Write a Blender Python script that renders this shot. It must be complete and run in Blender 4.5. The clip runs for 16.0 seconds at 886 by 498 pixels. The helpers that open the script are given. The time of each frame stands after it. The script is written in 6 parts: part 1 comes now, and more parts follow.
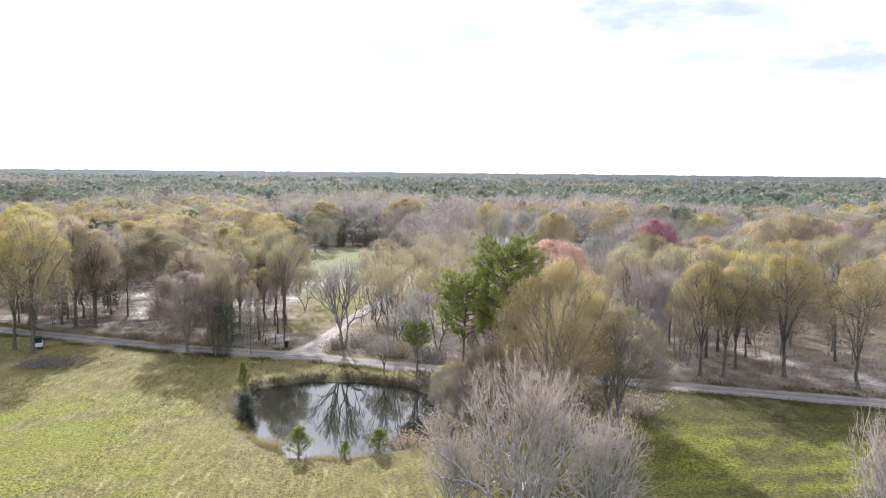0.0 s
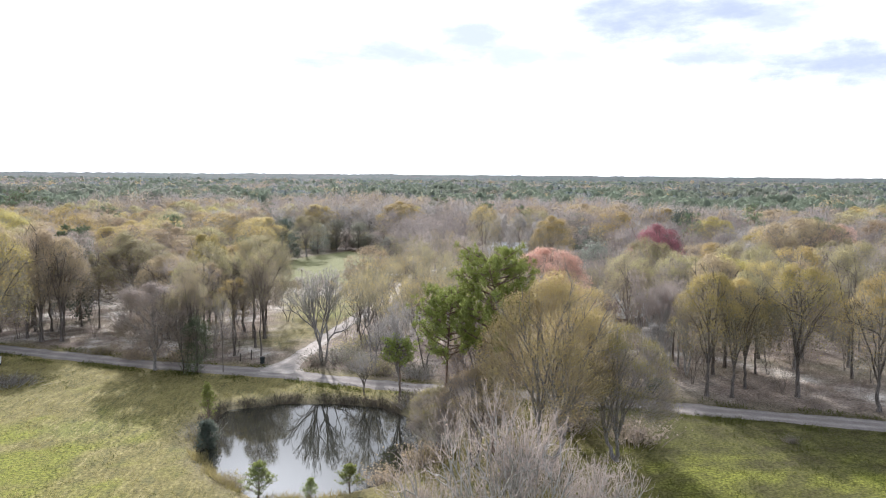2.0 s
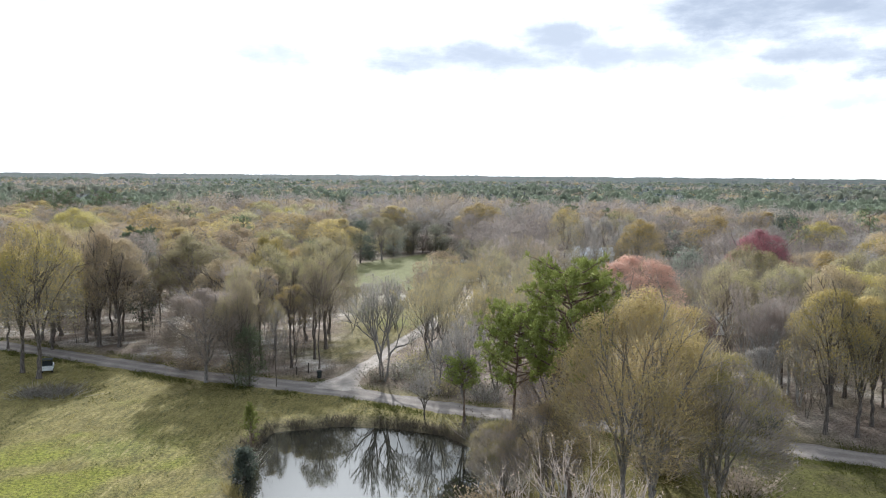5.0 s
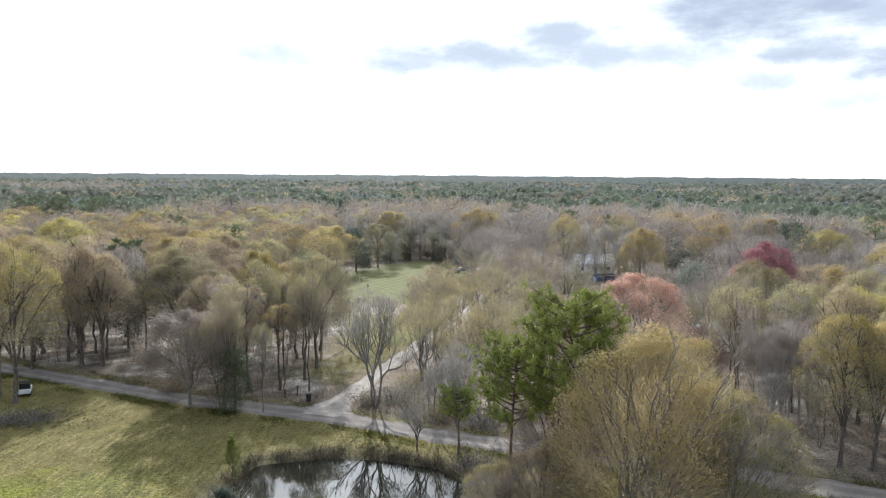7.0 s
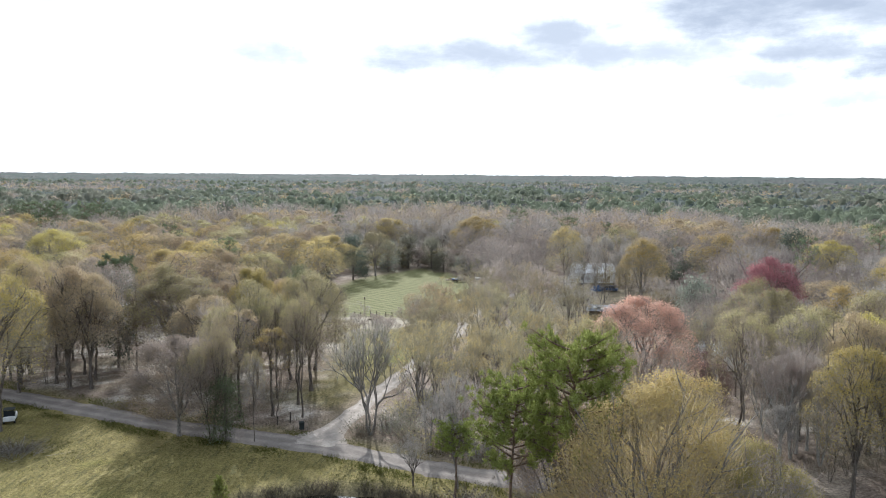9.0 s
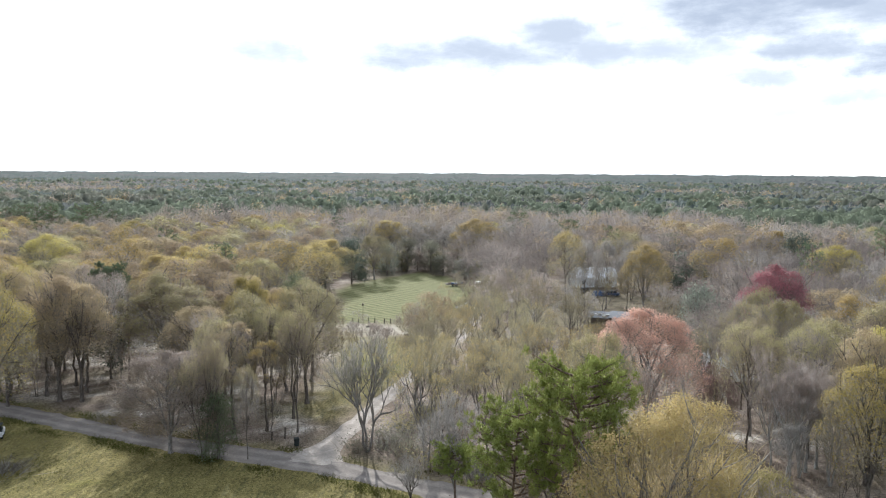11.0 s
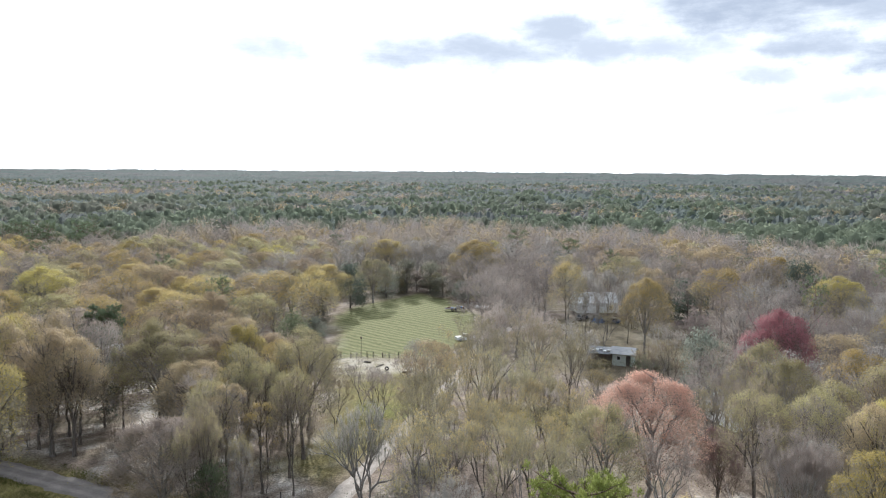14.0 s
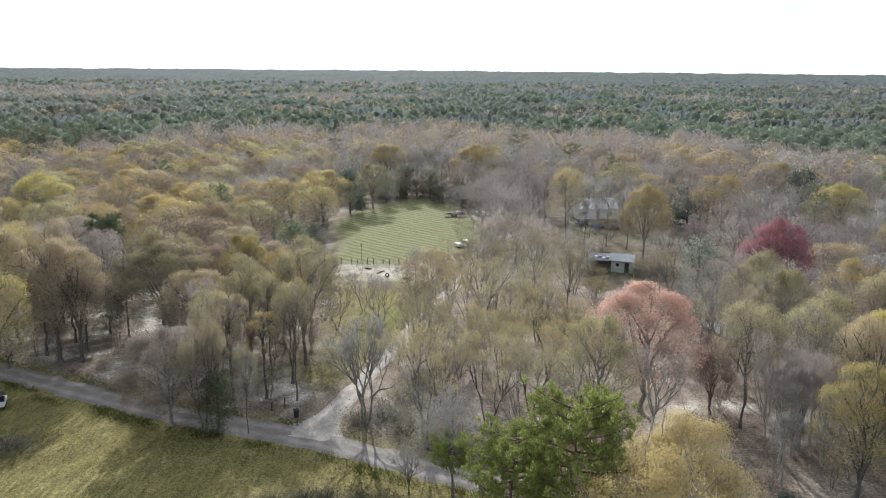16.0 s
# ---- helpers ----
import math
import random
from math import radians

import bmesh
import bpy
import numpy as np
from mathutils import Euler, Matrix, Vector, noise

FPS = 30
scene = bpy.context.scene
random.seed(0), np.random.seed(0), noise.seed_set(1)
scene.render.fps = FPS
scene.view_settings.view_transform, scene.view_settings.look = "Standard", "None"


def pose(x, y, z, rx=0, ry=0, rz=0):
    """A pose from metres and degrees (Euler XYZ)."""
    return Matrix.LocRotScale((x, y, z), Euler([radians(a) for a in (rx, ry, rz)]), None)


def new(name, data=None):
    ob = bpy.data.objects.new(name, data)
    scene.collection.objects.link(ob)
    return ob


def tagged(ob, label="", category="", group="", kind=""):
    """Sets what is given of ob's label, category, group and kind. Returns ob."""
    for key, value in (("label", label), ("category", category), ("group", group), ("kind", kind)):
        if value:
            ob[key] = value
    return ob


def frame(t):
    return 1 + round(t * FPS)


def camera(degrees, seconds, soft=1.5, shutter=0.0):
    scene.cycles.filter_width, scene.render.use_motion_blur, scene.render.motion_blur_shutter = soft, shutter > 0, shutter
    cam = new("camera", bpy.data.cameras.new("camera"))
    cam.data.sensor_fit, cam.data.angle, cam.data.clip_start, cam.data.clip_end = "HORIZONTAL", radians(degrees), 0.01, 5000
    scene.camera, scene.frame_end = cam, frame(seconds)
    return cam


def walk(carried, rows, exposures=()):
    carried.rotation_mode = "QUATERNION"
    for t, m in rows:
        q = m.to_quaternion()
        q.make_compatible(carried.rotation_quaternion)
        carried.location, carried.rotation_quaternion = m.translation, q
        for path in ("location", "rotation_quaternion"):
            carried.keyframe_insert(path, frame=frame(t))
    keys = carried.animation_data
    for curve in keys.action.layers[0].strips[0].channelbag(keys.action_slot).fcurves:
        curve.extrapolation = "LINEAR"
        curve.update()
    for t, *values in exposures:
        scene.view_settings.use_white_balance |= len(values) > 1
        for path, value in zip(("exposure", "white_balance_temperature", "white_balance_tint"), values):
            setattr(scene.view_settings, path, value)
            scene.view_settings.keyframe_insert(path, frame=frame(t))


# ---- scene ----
# ---------------------------------------------------------------- camera
cam = camera(59.8, 16.0, soft=1.1)

# seconds, x, y, z, yaw, pitch, roll
FLIGHT = [
    (0.0, -3.90, -13.60, 28.48, -4.20, -5.77, 0.55), (0.5, -3.04, -11.55, 28.55, -4.10, -5.74, 0.55),
    (1.0, -2.30, -9.54, 28.61, -4.06, -5.69, 0.52), (1.5, -1.67, -7.50, 28.68, -4.06, -5.65, 0.48),
    (2.0, -1.08, -5.42, 28.70, -4.06, -5.62, 0.45), (2.5, -0.63, -3.42, 28.71, -4.06, -5.59, 0.43),
    (3.0, -0.20, -1.38, 28.68, -4.03, -5.57, 0.42), (3.3, 0.05, -0.15, 28.62, -3.85, -5.56, 0.42),
    (3.4, 0.13, 0.27, 28.59, -2.60, -5.55, 0.45), (3.5, 0.21, 0.70, 28.55, -0.20, -5.54, 0.48),
    (3.6, 0.29, 1.12, 28.52, 1.30, -5.53, 0.50), (3.7, 0.37, 1.52, 28.48, 1.96, -5.52, 0.50),
    (3.9, 0.51, 2.28, 28.43, 2.22, -5.53, 0.48), (4.8, 1.05, 5.10, 28.35, 2.23, -5.55, 0.46),
    (6.0, 1.41, 8.20, 28.82, 2.22, -5.57, 0.45), (6.5, 1.53, 9.40, 29.50, 2.21, -5.57, 0.44),
    (7.0, 1.59, 10.43, 30.36, 2.19, -5.59, 0.42), (7.5, 1.65, 11.37, 31.25, 2.17, -5.60, 0.40),
    (8.0, 1.70, 12.23, 32.03, 2.15, -5.62, 0.40), (8.5, 1.69, 13.02, 32.65, 2.13, -5.65, 0.40),
    (9.0, 1.67, 13.78, 33.18, 2.11, -5.68, 0.38), (10.2, 1.70, 15.55, 34.12, 2.11, -5.76, 0.36),
    (11.5, 1.79, 17.20, 35.20, 2.13, -5.82, 0.35), (12.0, 1.83, 17.70, 36.37, 2.15, -5.83, 0.37),
    (12.5, 1.85, 18.14, 37.95, 2.15, -5.86, 0.40), (13.0, 1.84, 18.58, 39.60, 2.13, -5.91, 0.42),
    (13.5, 1.80, 18.99, 41.14, 2.12, -5.97, 0.45), (14.0, 1.72, 19.40, 42.47, 2.11, -6.02, 0.45),
    (14.5, 1.67, 19.73, 43.22, 2.10, -6.06, 0.43), (14.9, 1.66, 19.92, 43.35, 2.10, -6.25, 0.43),
    (15.0, 1.66, 19.96, 43.38, 2.10, -6.77, 0.43), (15.1, 1.66, 19.99, 43.42, 2.10, -7.60, 0.43),
    (15.2, 1.67, 20.02, 43.46, 2.10, -9.10, 0.44), (15.3, 1.68, 20.04, 43.50, 2.09, -11.30, 0.45),
    (15.4, 1.69, 20.06, 43.53, 2.09, -12.65, 0.46), (15.5, 1.70, 20.08, 43.55, 2.08, -13.16, 0.47),
    (15.6, 1.71, 20.09, 43.56, 2.08, -13.30, 0.48), (16.0, 1.73, 20.12, 43.57, 2.06, -13.33, 0.48)]
walk(cam, [(t, pose(x, y, z, 90 + p, 0, a) @ pose(0, 0, 0, 0, 0, r)) for t, x, y, z, a, p, r in FLIGHT],
     exposures=[(0.0, 0.82, 5800, 14), (1.5, 0.66, 5800, 13), (3.2, 0.52, 5800, 11), (3.5, 0.41, 5800, 9), (3.8, 0.36, 5800, 8), (6.0, 0.34, 5800, 8), (16.0, 0.29, 5800, 8)])

# ---------------------------------------------------------------- world and sun
SUN_AZ, SUN_EL = radians(-10), radians(29)          # azimuth from +y towards +x
SUN_DIR = Vector((math.sin(SUN_AZ) * math.cos(SUN_EL), math.cos(SUN_AZ) * math.cos(SUN_EL), math.sin(SUN_EL)))
sun = new("sun", bpy.data.lights.new("sun", "SUN"))
sun.data.energy, sun.data.angle, sun.data.color = 5.0, radians(0.6), (1.0, 0.93, 0.84)
sun.matrix_world = Matrix.Translation((0, 0, 200)) @ (-SUN_DIR).to_track_quat("-Z", "Y").to_matrix().to_4x4()


def setting(key):
    def put(n, value):
        if key == "operation":
            n.operation = value
        elif key == "use_clamp":
            n.use_clamp = value
        elif key == "data_type":
            n.data_type = value
        elif key == "blend_type":
            n.blend_type = value
        elif key == "interpolation_type":
            n.interpolation_type = value
        elif key == "attribute_name":
            n.attribute_name = value
        elif key == "bands_direction":
            n.bands_direction = value
    return put


SET = {key: setting(key) for key in ("operation", "use_clamp", "data_type", "blend_type", "interpolation_type", "attribute_name", "bands_direction")}


class Nodes:
    """Short hand for building a node tree."""

    def __init__(self, tree):
        self.tree = tree
        tree.nodes.clear()

    def add(self, kind, settings=None, **inputs):
        n = self.tree.nodes.new(kind)
        for key, value in (settings or {}).items():
            SET[key](n, value)
        for key, value in inputs.items():
            self.put(n.inputs[int(key[1:]) if key[0] == "i" and key[1:].isdigit() else key.replace("_", " ")], value)
        return n

    def put(self, socket, value):
        if isinstance(value, bpy.types.Node):
            value = value.outputs[0]
        if isinstance(value, bpy.types.NodeSocket):
            self.tree.links.new(value, socket)
        elif isinstance(value, tuple) and len(value) == 3 and socket.type == "RGBA":
            socket.default_value = (*value, 1)
        else:
            socket.default_value = value

    def math(self, op, a, b=0.0, c=0.0, clamp=False):
        return self.add("ShaderNodeMath", {"operation": op, "use_clamp": clamp}, i0=a, i1=b, i2=c)

    def mix(self, fac, a, b, blend="MIX"):
        n = self.add("ShaderNodeMix", {"data_type": "RGBA", "blend_type": blend})
        self.put(n.inputs[0], fac), self.put(n.inputs[6], a), self.put(n.inputs[7], b)
        return n.outputs[2]

    def noise(self, vector, scale, detail=3.0, rough=0.55):
        return self.add("ShaderNodeTexNoise", Vector=vector, Scale=scale, Detail=detail, Roughness=rough)

    def ramp(self, fac, low, high, a=0.0, b=1.0):
        return self.add("ShaderNodeMapRange", {"interpolation_type": "SMOOTHSTEP"}, i0=fac, i1=low, i2=high, i3=a, i4=b)


def make_world():
    world = bpy.data.worlds.new("spring_sky")
    scene.world = world
    world.use_nodes = True
    k = Nodes(world.node_tree)
    sky = k.add("ShaderNodeTexSky")
    sky.sky_type, sky.sun_disc, sky.sun_elevation, sky.sun_rotation = "NISHITA", False, SUN_EL, SUN_AZ
    sky.air_density, sky.dust_density, sky.ozone_density = 1.0, 2.0, 1.0
    way = k.add("ShaderNodeTexCoord").outputs["Generated"]
    sep = k.add("ShaderNodeSeparateXYZ", i0=way)
    az = k.math("ARCTAN2", sep.outputs[0], sep.outputs[1])
    el = k.math("ARCSINE", sep.outputs[2])
    # thin high veil, brightest round the hidden sun
    glow = k.add("ShaderNodeVectorMath", {"operation": "DOT_PRODUCT"}, i0=way, i1=tuple(SUN_DIR)).outputs["Value"]
    veil = k.ramp(glow, 0.05, 0.98, VEIL_LOW, VEIL_HIGH)
    base = k.mix(1.0, k.mix(1.0, sky.outputs[0], (SKY, SKY, SKY), "MULTIPLY"), k.mix(1.0, veil, (0.97, 0.985, 1.0), "MULTIPLY"), "ADD")
    base = k.mix(1.0, base, (1.22, 1.21, 1.19), "DARKEN")
    heart = k.ramp(glow, 0.98, 0.9995, 0.0, 2.5)
    base = k.mix(1.0, base, k.mix(1.0, heart, (1.0, 0.97, 0.92), "MULTIPLY"), "ADD")
    # scattered low clouds, drawn out sideways
    warp = k.noise(way, 11.0, 6.0, 0.62)
    flat = k.add("ShaderNodeMapping", Vector=way, Scale=(1.0, 1.0, 3.2))
    puff = k.noise(flat, 13.0, 7.0, 0.62)
    shift = k.math("MULTIPLY_ADD", k.math("SUBTRACT", warp, 0.5), 0.16, 0.0)
    mask = None
    for a, e, wide, high, dense in CLOUDS:
        da = k.math("DIVIDE", k.math("SUBTRACT", k.math("ADD", az, shift), radians(a)), radians(wide))
        de = k.math("DIVIDE", k.math("SUBTRACT", k.math("MULTIPLY_ADD", shift, 0.35, el), radians(e)), radians(high))
        far = k.math("ADD", k.math("MULTIPLY", da, da), k.math("MULTIPLY", de, de))
        one = k.ramp(k.math("ADD", far, k.math("MULTIPLY", k.math("SUBTRACT", puff, 0.5), 3.0)), -0.3, 2.2, dense, 0.0)
        mask = one if mask is None else k.math("MAXIMUM", mask, one)
    tone = k.mix(mask, base, (0.45, 0.487, 0.56))
    back = k.add("ShaderNodeBackground", Color=tone, Strength=1.0)
    k.tree.links.new(back.outputs[0], k.add("ShaderNodeOutputWorld").inputs[0])


SKY, VEIL_LOW, VEIL_HIGH = 0.06, 0.48, 1.1
# azimuth, elevation, half width, half height in degrees, density
CLOUDS = [(20.5, 11.3, 9.0, 2.3, 1.0), (27.0, 10.6, 6.0, 1.8, 0.9), (-0.5, 8.3, 7.0, 1.3, 0.85), (5.8, 9.6, 3.6, 1.3, 0.85),
          (9.5, 8.9, 3.4, 1.2, 0.8), (-14.3, 8.2, 4.2, 1.0, 0.7), (14.4, 8.5, 4.2, 1.1, 0.75), (23.0, 8.1, 4.0, 1.0, 0.9),
          (31.0, 7.3, 6.0, 1.6, 1.0), (19.5, 6.3, 3.2, 0.7, 0.7), (26.0, 5.0, 3.0, 0.5, 0.6), (21.0, 3.9, 2.6, 0.4, 0.5),
          (40.0, 11.5, 7.0, 2.0, 0.95), (-30.0, 12.0, 7.0, 1.2, 0.5)]
make_world()

# ---------------------------------------------------------------- materials
def material(name, paint, rough=0.9, bump=0.0, bump_scale=20.0, through_light=0.0, metal=0.0, specular=0.3):
    """A node material; paint(k) gives its colour socket or a plain colour."""
    m = bpy.data.materials.new(name)
    m.use_nodes = True
    k = Nodes(m.node_tree)
    colour = paint(k) if callable(paint) else paint
    body = k.add("ShaderNodeBsdfPrincipled", Base_Color=colour, Roughness=rough, Metallic=metal)
    body.inputs["Specular IOR Level"].default_value = specular
    if bump:
        place = k.add("ShaderNodeTexCoord").outputs["Object"]
        grain = k.noise(place, bump_scale, 4.0)
        k.put(body.inputs["Normal"], k.add("ShaderNodeBump", Strength=bump, Distance=0.1, Height=grain))
    out = k.add("ShaderNodeOutputMaterial")
    if through_light:
        thin = k.add("ShaderNodeBsdfTranslucent", Color=colour)
        both = k.add("ShaderNodeMixShader", i0=through_light, i1=body, i2=thin)
        k.tree.links.new(both.outputs[0], out.inputs[0])
    else:
        k.tree.links.new(body.outputs[0], out.inputs[0])
    return m


def tint(base, spread=0.25, hue=0.016):
    """Leaf and twig colour: differs from plant to plant and, more finely, through the crown."""
    def paint(k):
        lot = k.add("ShaderNodeObjectInfo").outputs["Random"]
        place = k.add("ShaderNodeNewGeometry").outputs["Position"]
        clump = k.noise(place, 0.45, 3.0)
        bit = k.add("ShaderNodeNewGeometry").outputs["Random Per Island"]
        value = k.math("ADD", k.ramp(lot, 0.0, 1.0, 1.0 - spread, 1.0 + spread), k.math("MULTIPLY", k.math("SUBTRACT", clump, 0.5), 0.6))
        value = k.math("MULTIPLY", value, k.ramp(bit, 0.0, 1.0, 0.9, 1.1))
        turn = k.math("MULTIPLY_ADD", k.math("SUBTRACT", lot, 0.5), hue, 0.5)
        return k.add("ShaderNodeHueSaturation", Hue=turn, Saturation=1.0, Value=value, Color=base).outputs[0]
    return paint


def woods_tint(a, b, c, scale=0.09, vary=0.07):
    """Colour of a stretch of woods, drifting from tree to tree."""
    def paint(k):
        place = k.add("ShaderNodeNewGeometry").outputs["Position"]
        flat = k.add("ShaderNodeMapping", Vector=place, Scale=(1, 1, 0.2))
        one = k.mix(k.ramp(k.noise(flat, scale, 2.0), 0.46, 0.56), a, b)
        two = k.mix(k.ramp(k.noise(flat, scale * 0.23, 3.0), 0.45, 0.65), one, c)
        bit = k.add("ShaderNodeNewGeometry").outputs["Random Per Island"]
        return k.mix(1.0, two, k.mix(bit, (1 - vary,) * 3, (1 + vary,) * 3), "MULTIPLY")
    return paint


def bark_paint(dark, light):
    def paint(k):
        place = k.add("ShaderNodeTexCoord").outputs["Object"]
        long = k.add("ShaderNodeMapping", Vector=place, Scale=(6, 6, 0.8))
        return k.mix(k.ramp(k.noise(long, 1.5, 5.0), 0.35, 0.65), dark, light)
    return paint


BARK = {"grey": material("bark_grey", bark_paint((0.15, 0.13, 0.115), (0.33, 0.30, 0.27)), bump=0.5),
        "dark": material("bark_dark", bark_paint((0.075, 0.062, 0.052), (0.2, 0.17, 0.145)), bump=0.5),
        "silver": material("bark_silver", bark_paint((0.24, 0.225, 0.2), (0.47, 0.445, 0.405)), bump=0.4),
        "pine": material("bark_pine", bark_paint((0.1, 0.07, 0.052), (0.27, 0.19, 0.14)), bump=0.6)}
TWIG = {key: material("twig_" + key, tint(c, 0.15), through_light=0.42, specular=0.05) for key, c in {
    "rose": (0.52, 0.395, 0.32), "wine": (0.38, 0.19, 0.2), "grey": (0.34, 0.315, 0.29), "mauve": (0.30, 0.26, 0.235), "brown": (0.305, 0.253, 0.198), "silver": (0.41, 0.35, 0.31), "olive": (0.31, 0.278, 0.205), "gold": (0.44, 0.36, 0.22)}.items()}
LEAF = {key: material("leaf_" + key, tint(c, 0.18), rough=0.7, through_light=0.25 if key.startswith("pine") else 0.52, specular=0.06) for key, c in {
    "gold": (0.48, 0.375, 0.165), "ochre": (0.465, 0.36, 0.15), "olive": (0.385, 0.34, 0.18), "russet": (0.405, 0.315, 0.195), "yellow": (0.455, 0.38, 0.135),
    "mauve": (0.325, 0.268, 0.228), "grey": (0.40, 0.37, 0.33), "pink": (0.66, 0.425, 0.325), "red": (0.43, 0.185, 0.19), "maroon": (0.30, 0.2, 0.185),
    "green": (0.2, 0.23, 0.135), "pine": (0.29, 0.325, 0.09), "pine_far": (0.17, 0.21, 0.12), "dark": (0.12, 0.14, 0.11),
    "sage": (0.215, 0.228, 0.185), "bush": (0.2, 0.195, 0.145), "silver": (0.52, 0.405, 0.33), "straw": (0.28, 0.235, 0.1), "grass": (0.08, 0.086, 0.022), "sedge": (0.13, 0.112, 0.085)}.items()}

# ---------------------------------------------------------------- the lie of the land
ROAD = [(-150, 146), (-100, 133), (-75, 126.3), (-62, 120.8), (-50, 115.6), (-36, 109.8), (-25, 106.6), (-17, 104.2), (-9, 100.6), (0, 96.6),
        (10, 93.6), (20, 90.8), (29, 87.7), (40, 83.4), (56, 77.6), (80, 69), (120, 55), (170, 40)]
DRIVE = [(-17.5, 104), (-15.4, 112), (-13.2, 122), (-11, 132), (-8.6, 142), (-5.6, 154), (-2.5, 166), (0.5, 178), (2.5, 192), (4, 206), (12, 222), (24, 232)]
TRACK = [(24, 106), (33, 118), (43, 114.3), (53, 108), (57.5, 98), (61, 91), (65, 84), (70, 74)]
LANE = [(-44, 124), (-47.5, 133), (-53, 147), (-62, 170), (-72, 188)]
POND = [(-20.5, 74), (-21.8, 82), (-20.2, 88.2), (-14, 90.6), (-8, 90.2), (-2, 88.2), (2, 83), (3.2, 76), (1.2, 69), (-3, 64.5), (-8, 61.8), (-13, 63), (-17, 67.5)]
FIELD = [(-30, 187), (-9, 188), (2, 206), (3, 238), (-6, 266), (-16, 276), (-25, 264), (-34, 248), (-37, 234), (-31, 214)]
MEADOW = [(-25, 122), (-18, 118), (-10, 136), (-4, 160), (-2, 186), (-28, 186), (-24, 160), (-22, 140)]
YARD = [(14, 186), (26, 172), (58, 180), (66, 222), (40, 240), (20, 236), (10, 212)]
SIGHT = [(-38, 150), (2, 150), (6, 200), (-36, 200)]
VISTA = [(19, 118), (31, 118), (34, 132), (40, 144), (60, 182), (14, 186)]
PEN = [(-28, 176), (-20, 173), (-8, 172.5), (-5, 180), (-8, 187.5), (-28, 187)]
GAP = [(-44, 122), (-70, 182)]
LIGHT = [(-57, 110), (-38, 104), (-38, 127), (-57, 133)]
SHADE = [(19, 96), (46, 88), (54, 103), (44, 117), (21, 117)]
GLADE = [(4, 143), (22, 140), (26, 152), (8, 156)]


def path_gap(line, x, y):
    """Distance from points x, y (arrays) to a polyline."""
    best = np.full(np.shape(x), 1e9)
    for (ax, ay), (bx, by) in zip(line[:-1], line[1:]):
        dx, dy = bx - ax, by - ay
        u = np.clip(((x - ax) * dx + (y - ay) * dy) / (dx * dx + dy * dy), 0, 1)
        best = np.minimum(best, np.hypot(x - ax - u * dx, y - ay - u * dy))
    return best


def inside(loop, x, y):
    """Signed depth inside a closed outline: positive inside, in metres."""
    odd = np.zeros(np.shape(x), bool)
    for (ax, ay), (bx, by) in zip(loop, loop[1:] + loop[:1]):
        cross = (ay > y) != (by > y)
        with np.errstate(divide="ignore", invalid="ignore"):
            odd ^= cross & (x < (bx - ax) * (y - ay) / (by - ay if by != ay else 1e-9) + ax)
    gap = path_gap(loop + loop[:1], x, y)
    return np.where(odd, gap, -gap)


def road_y(x):
    return np.interp(x, [p[0] for p in ROAD], [p[1] for p in ROAD])


def waves(x, y, size, seed):
    """Smooth value noise from a few crossed sines, about -1 to 1."""
    r = np.random.default_rng(seed)
    out = np.zeros(np.shape(x))
    for i in range(7):
        a, f, p = r.uniform(0, math.tau), r.uniform(0.6, 1.7) / size, r.uniform(0, math.tau)
        out += np.sin((x * math.cos(a) + y * math.sin(a)) * f * math.tau + p)
    return out / 3.2


WATER = -0.55


def ground_z(x, y):
    x, y = np.asarray(x, float), np.asarray(y, float)
    z = 0.10 * waves(x, y, 26, 3) + 0.05 * waves(x, y, 7, 4)
    pond = inside(POND, x, y)
    z = z - 1.5 / (1 + np.exp(-(pond + 0.3) * 1.6)) + 0.18 * np.exp(-((pond + 2.2) / 1.3) ** 2)
    for line, half in ((ROAD, 2.6), (DRIVE, 1.5)):
        gap = path_gap(line, x, y)
        flat = 1 / (1 + np.exp((gap - half - 0.9) * 3))
        z = z * (1 - flat) - 0.06 * flat
    return z


def mesh_of(name, verts, tris, smooth=False):
    """A mesh from arrays of points and triangles."""
    verts, tris = np.asarray(verts, np.float32), np.asarray(tris, np.int32)
    me = bpy.data.meshes.new(name)
    me.vertices.add(len(verts)), me.loops.add(tris.size), me.polygons.add(len(tris))
    me.vertices.foreach_set("co", verts.ravel())
    me.loops.foreach_set("vertex_index", tris.ravel())
    me.polygons.foreach_set("loop_start", np.arange(0, tris.size, 3, dtype=np.int32))
    me.polygons.foreach_set("use_smooth", np.full(len(tris), smooth))
    me.update(calc_edges=True)
    return me


def grid_tris(nx, ny):
    i = (np.arange(ny - 1)[:, None] * nx + np.arange(nx - 1)[None, :]).ravel()
    return np.concatenate([np.stack([i, i + 1, i + nx + 1], 1), np.stack([i, i + nx + 1, i + nx], 1)])


